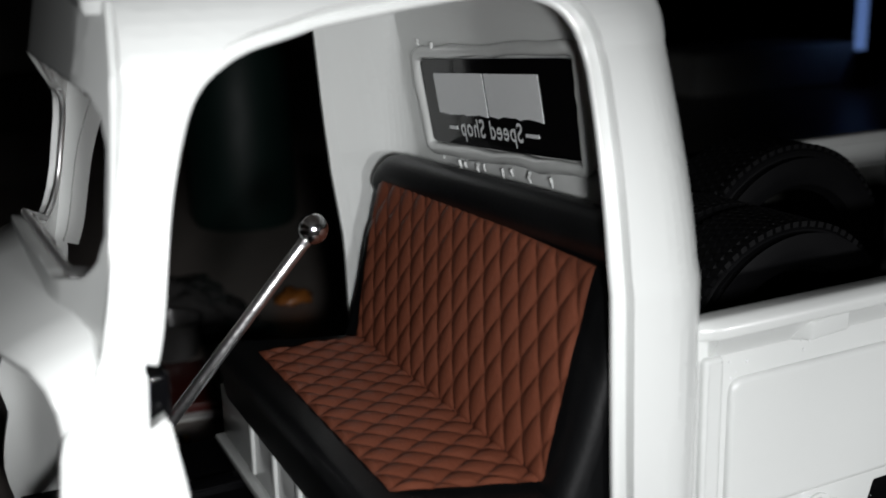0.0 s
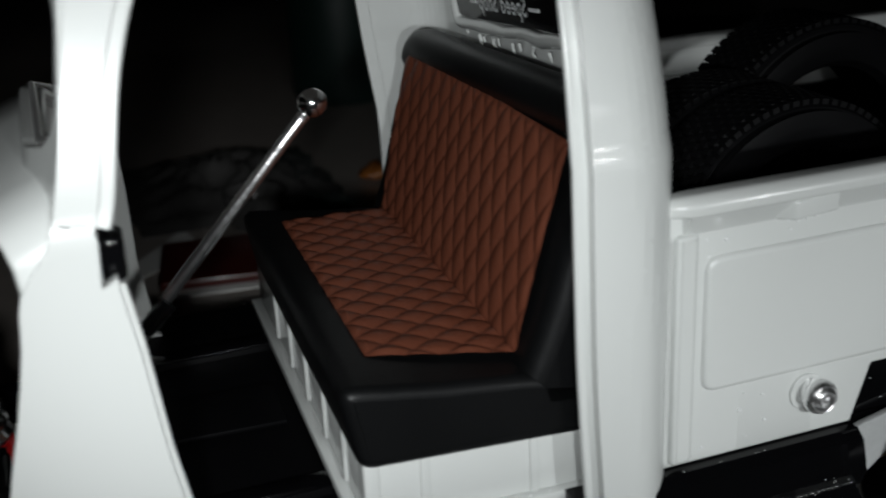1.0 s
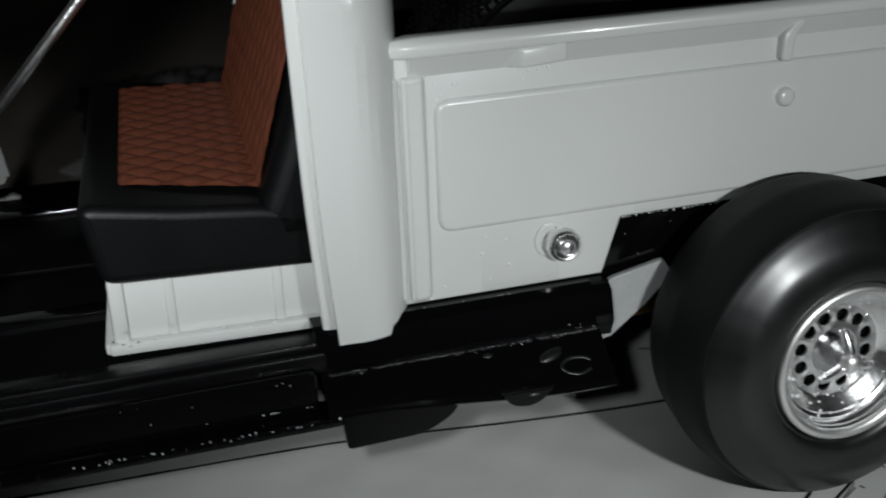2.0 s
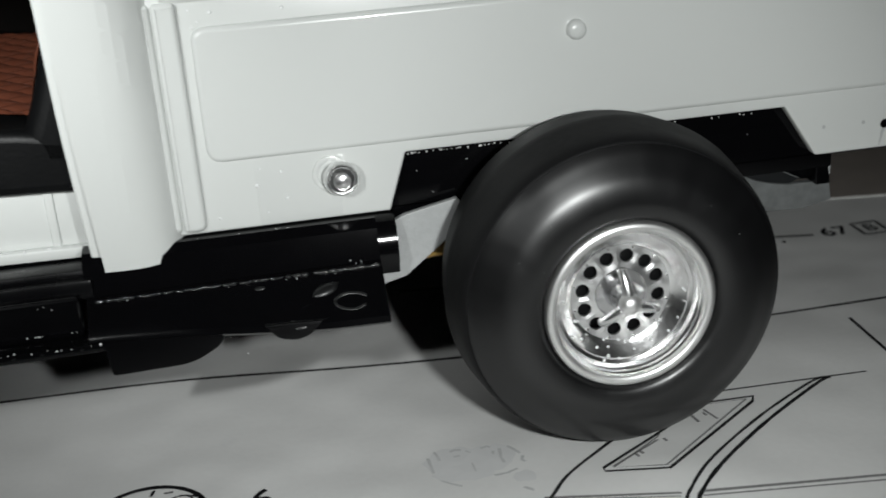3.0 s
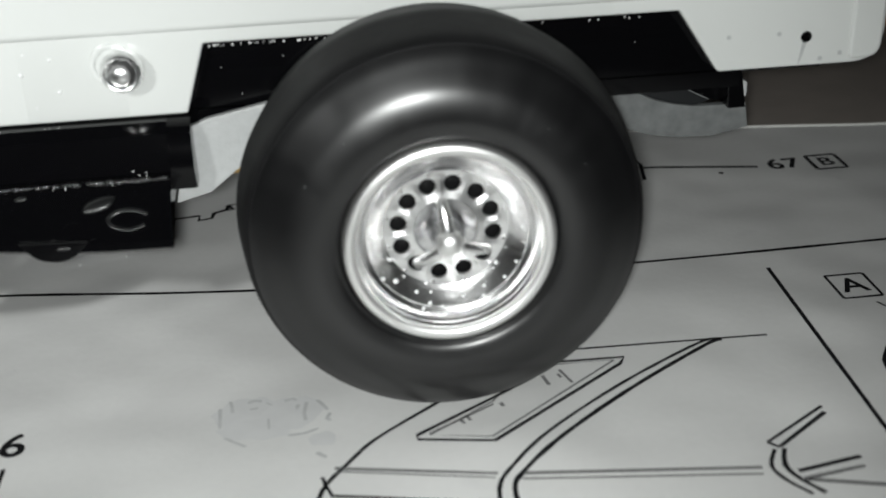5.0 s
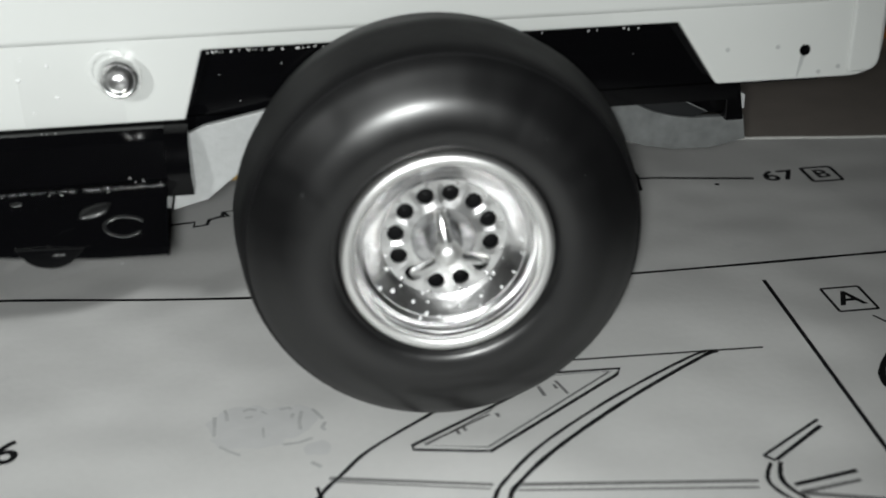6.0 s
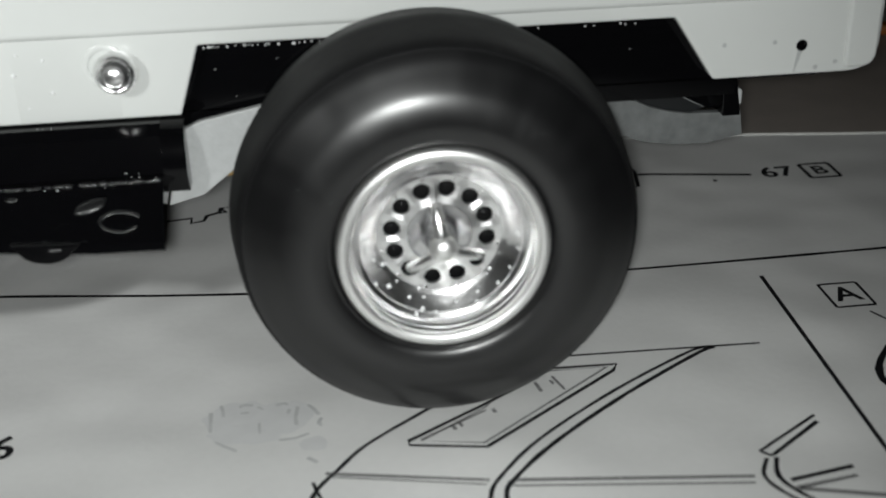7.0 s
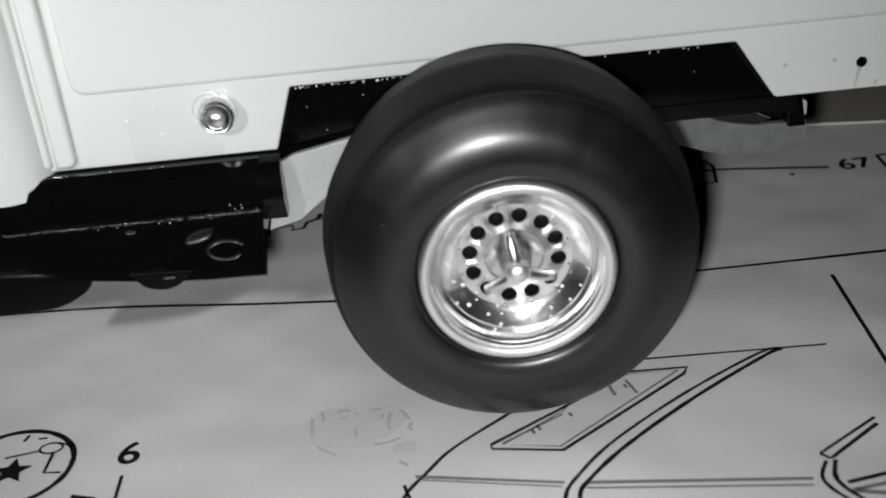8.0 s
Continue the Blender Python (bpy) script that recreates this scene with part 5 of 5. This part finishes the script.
# ---- small things round the model ----
def build_clutter():
    # crumpled clear bag
    b = bmesh.new()
    bmesh.ops.create_grid(b, x_segments=40, y_segments=30, size=1)
    for v in b.verts:
        x, y = v.co.x, v.co.y
        h = max(0, 1 - x * x) * max(0, 1 - y * y)
        n = 0.7 - 2.2 * abs(noise.noise(Vector((x * 2.2, y * 2.2, 3)))) - 0.9 * abs(noise.noise(Vector((x * 5, y * 5, 1))))
        v.co = Vector((-3.0 + 2.4 * x + 0.2 * n, 18.4 + 2.7 * y, 0.05 + 0.6 * h * (0.75 + 0.9 * n)))
    ob = link("plastic_bag", b, BAG, None, "", 60)
    tagged(ob, "crumpled grey translucent plastic bag lying on the dark table", "plastic bag")
    thicken(ob, 0.02, 0, 1)
    ob = link("paper_scrap", plate([(-5.9, 14.0), (-5.6, 13.5), (-4.2, 14.6), (-4.4, 16.0)], 0.0, 0.02, axes="xy"), CARD, None, "", 0)
    tagged(ob, "pale scrap of paper on the dark table", "paper scrap")
    box_lid = thing("red_packet", (-3.9, 13.4, 0), "dark red glossy packet lying on the table", "packet")
    b = plate(rounded([(-5.4, 12.5), (-2.9, 12.1), (-2.6, 14.4), (-5.0, 14.7)], 0.1), 0.0, 0.22, 0.04, "xy")
    part("sleeve", b, MAROON, box_lid)
    part("flap", plate([(-5.35, 12.5), (-2.95, 12.1), (-2.93, 11.85), (-5.35, 12.15)], 0.02, 0.06, 0, "xy"), CARD, box_lid, "pale card flap")
    cup = thing("clear_cup", (-2.9, 15.6, 0), "small clear plastic cup standing on the table", "cup")
    part("wall", lathe([(0.0, 0.05), (0.0, 0.5), (0.7, 0.66), (0.78, 0.68), (0.78, 0.62), (0.7, 0.6), (0.06, 0.44), (0.06, 0.05)], (-2.9, 15.6, 0), "z", 36), BAG, cup)
    bead = thing("brass_chain", (-4.2, 10.6, 0), "small heap of brass beads on the dark table", "brass beads")
    for k in range(26):
        x, y = random.gauss(-4.5, 0.25), random.gauss(10.3, 0.2)
        part("bead", ball((x, y, random.uniform(0.08, 0.3)), random.uniform(0.06, 0.11), 10), BRASS if k % 3 else CHROME, bead)
    b = ball((0.9, 19.0, 0.3), 0.5, 20)
    for v in b.verts:
        v.co = Vector((0.55 + (v.co.x - 0.9) * 0.9 + 0.2 * noise.noise(v.co * 3), 17.6 + (v.co.y - 19) * 0.8, max(0, 0.15 + (v.co.z - 0.3) * 0.35 + 0.12 * noise.noise(v.co * 4))))
    tagged(link("amber_piece", b, AMBER, None), "rough amber coloured lump lying on the dark table", "amber lump")
    # pens and clipped parts beyond the sheet
    pen = thing("marker_pen", (14, 11.55, 0), "dark metal pen lying on the table", "pen")
    part("barrel", rod([(9.5, 11.75, 0.36), (20, 11.3, 0.36)], 0.36, 24), STEEL, pen)
    part("cap", rod([(20, 11.3, 0.4), (24, 11.13, 0.4)], 0.4, 24), BLACK, pen)
    pen = thing("craft_knife", (14, 10.7, 0), "dark craft knife handle lying on the table", "knife")
    part("handle", rod([(9.0, 10.95, 0.3), (22, 10.4, 0.3)], 0.3, 24), BLACK, pen)
    part("ferrule", rod([(22, 10.4, 0.3), (23.5, 10.33, 0.3)], 0.22, 24), STEEL, pen)
    b = plate(rounded([(10.35, 8.95), (11.05, 8.7), (11.15, 8.95), (10.85, 9.15), (10.4, 9.2)], 0.08), 0.0, 0.16, 0.03, "xy")
    tagged(link("clear_orange_lens", b, AMBER, None), "clear orange plastic lens part lying on the table", "plastic part")
    spr = thing("chrome_sprue", (12.3, 9.4, 0), "cut chrome sprue parts lying on the table", "sprue")
    part("runner", rod([(11.15, 8.85, 0.08), (11.35, 8.0, 0.08), (11.4, 6.6, 0.08)], 0.07, 8), BLACK, spr, "dark runner")
    for k in range(7):
        x, y = 12.2 + 0.2 * k + random.uniform(-0.1, 0.1), 9.55 + random.uniform(-0.35, 0.35)
        part("fitting", ball((x, y, 0.13), 0.13, 12), CHROME, spr)
        part("stalk", rod([(x, y, 0.05), (x + 0.1, y + 0.1, 0.55)], 0.05, 8), CHROME, spr)
    card = thing("white_box", (37, 40, 0), "white cardboard box far back on the table", "box")
    part("carton", box(31.5, 43, 40, 46, -0.02, 1.9, 0.1), CARD, card)
    part("lid", box(31.3, 43.2, 39.9, 46.1, 1.9, 2.2, 0.1), CARD, card)
    lamp = thing("indicator_lamp", (41.6, 38.5, 0), "small blue glowing indicator lamp at the back of the table", "lamp")
    part("base", lathe([(0.0, 0.05), (0.0, 0.9), (0.5, 0.8), (2.0, 0.35), (2.0, 0.05)], (41.6, 38.5, 0), "z", 24), STEEL, lamp, "grey metal base")
    part("tube", lathe([(2.0, 0.05), (2.0, 0.3), (6.0, 0.3), (6.3, 0.2), (6.3, 0.05)], (41.6, 38.5, 0), "z", 24), GLOW, lamp, "blue white glowing tube")
    bot = thing("green_bottle", (2.4, 26.5, 0), "dark green glass bottle standing at the back of the table", "bottle")
    part("body", lathe([(0.0, 0.1), (0.0, 1.5), (0.3, 1.6), (5, 1.6), (6.2, 0.8), (7.5, 0.6), (7.5, 0.1)], (2.4, 26.5, 0), "z", 32), GREENGLASS, bot)
    part("cap", lathe([(7.5, 0.1), (7.5, 0.7), (8.4, 0.7), (8.4, 0.1)], (2.4, 26.5, 0), "z", 24), BLACK, bot)


build_clutter()
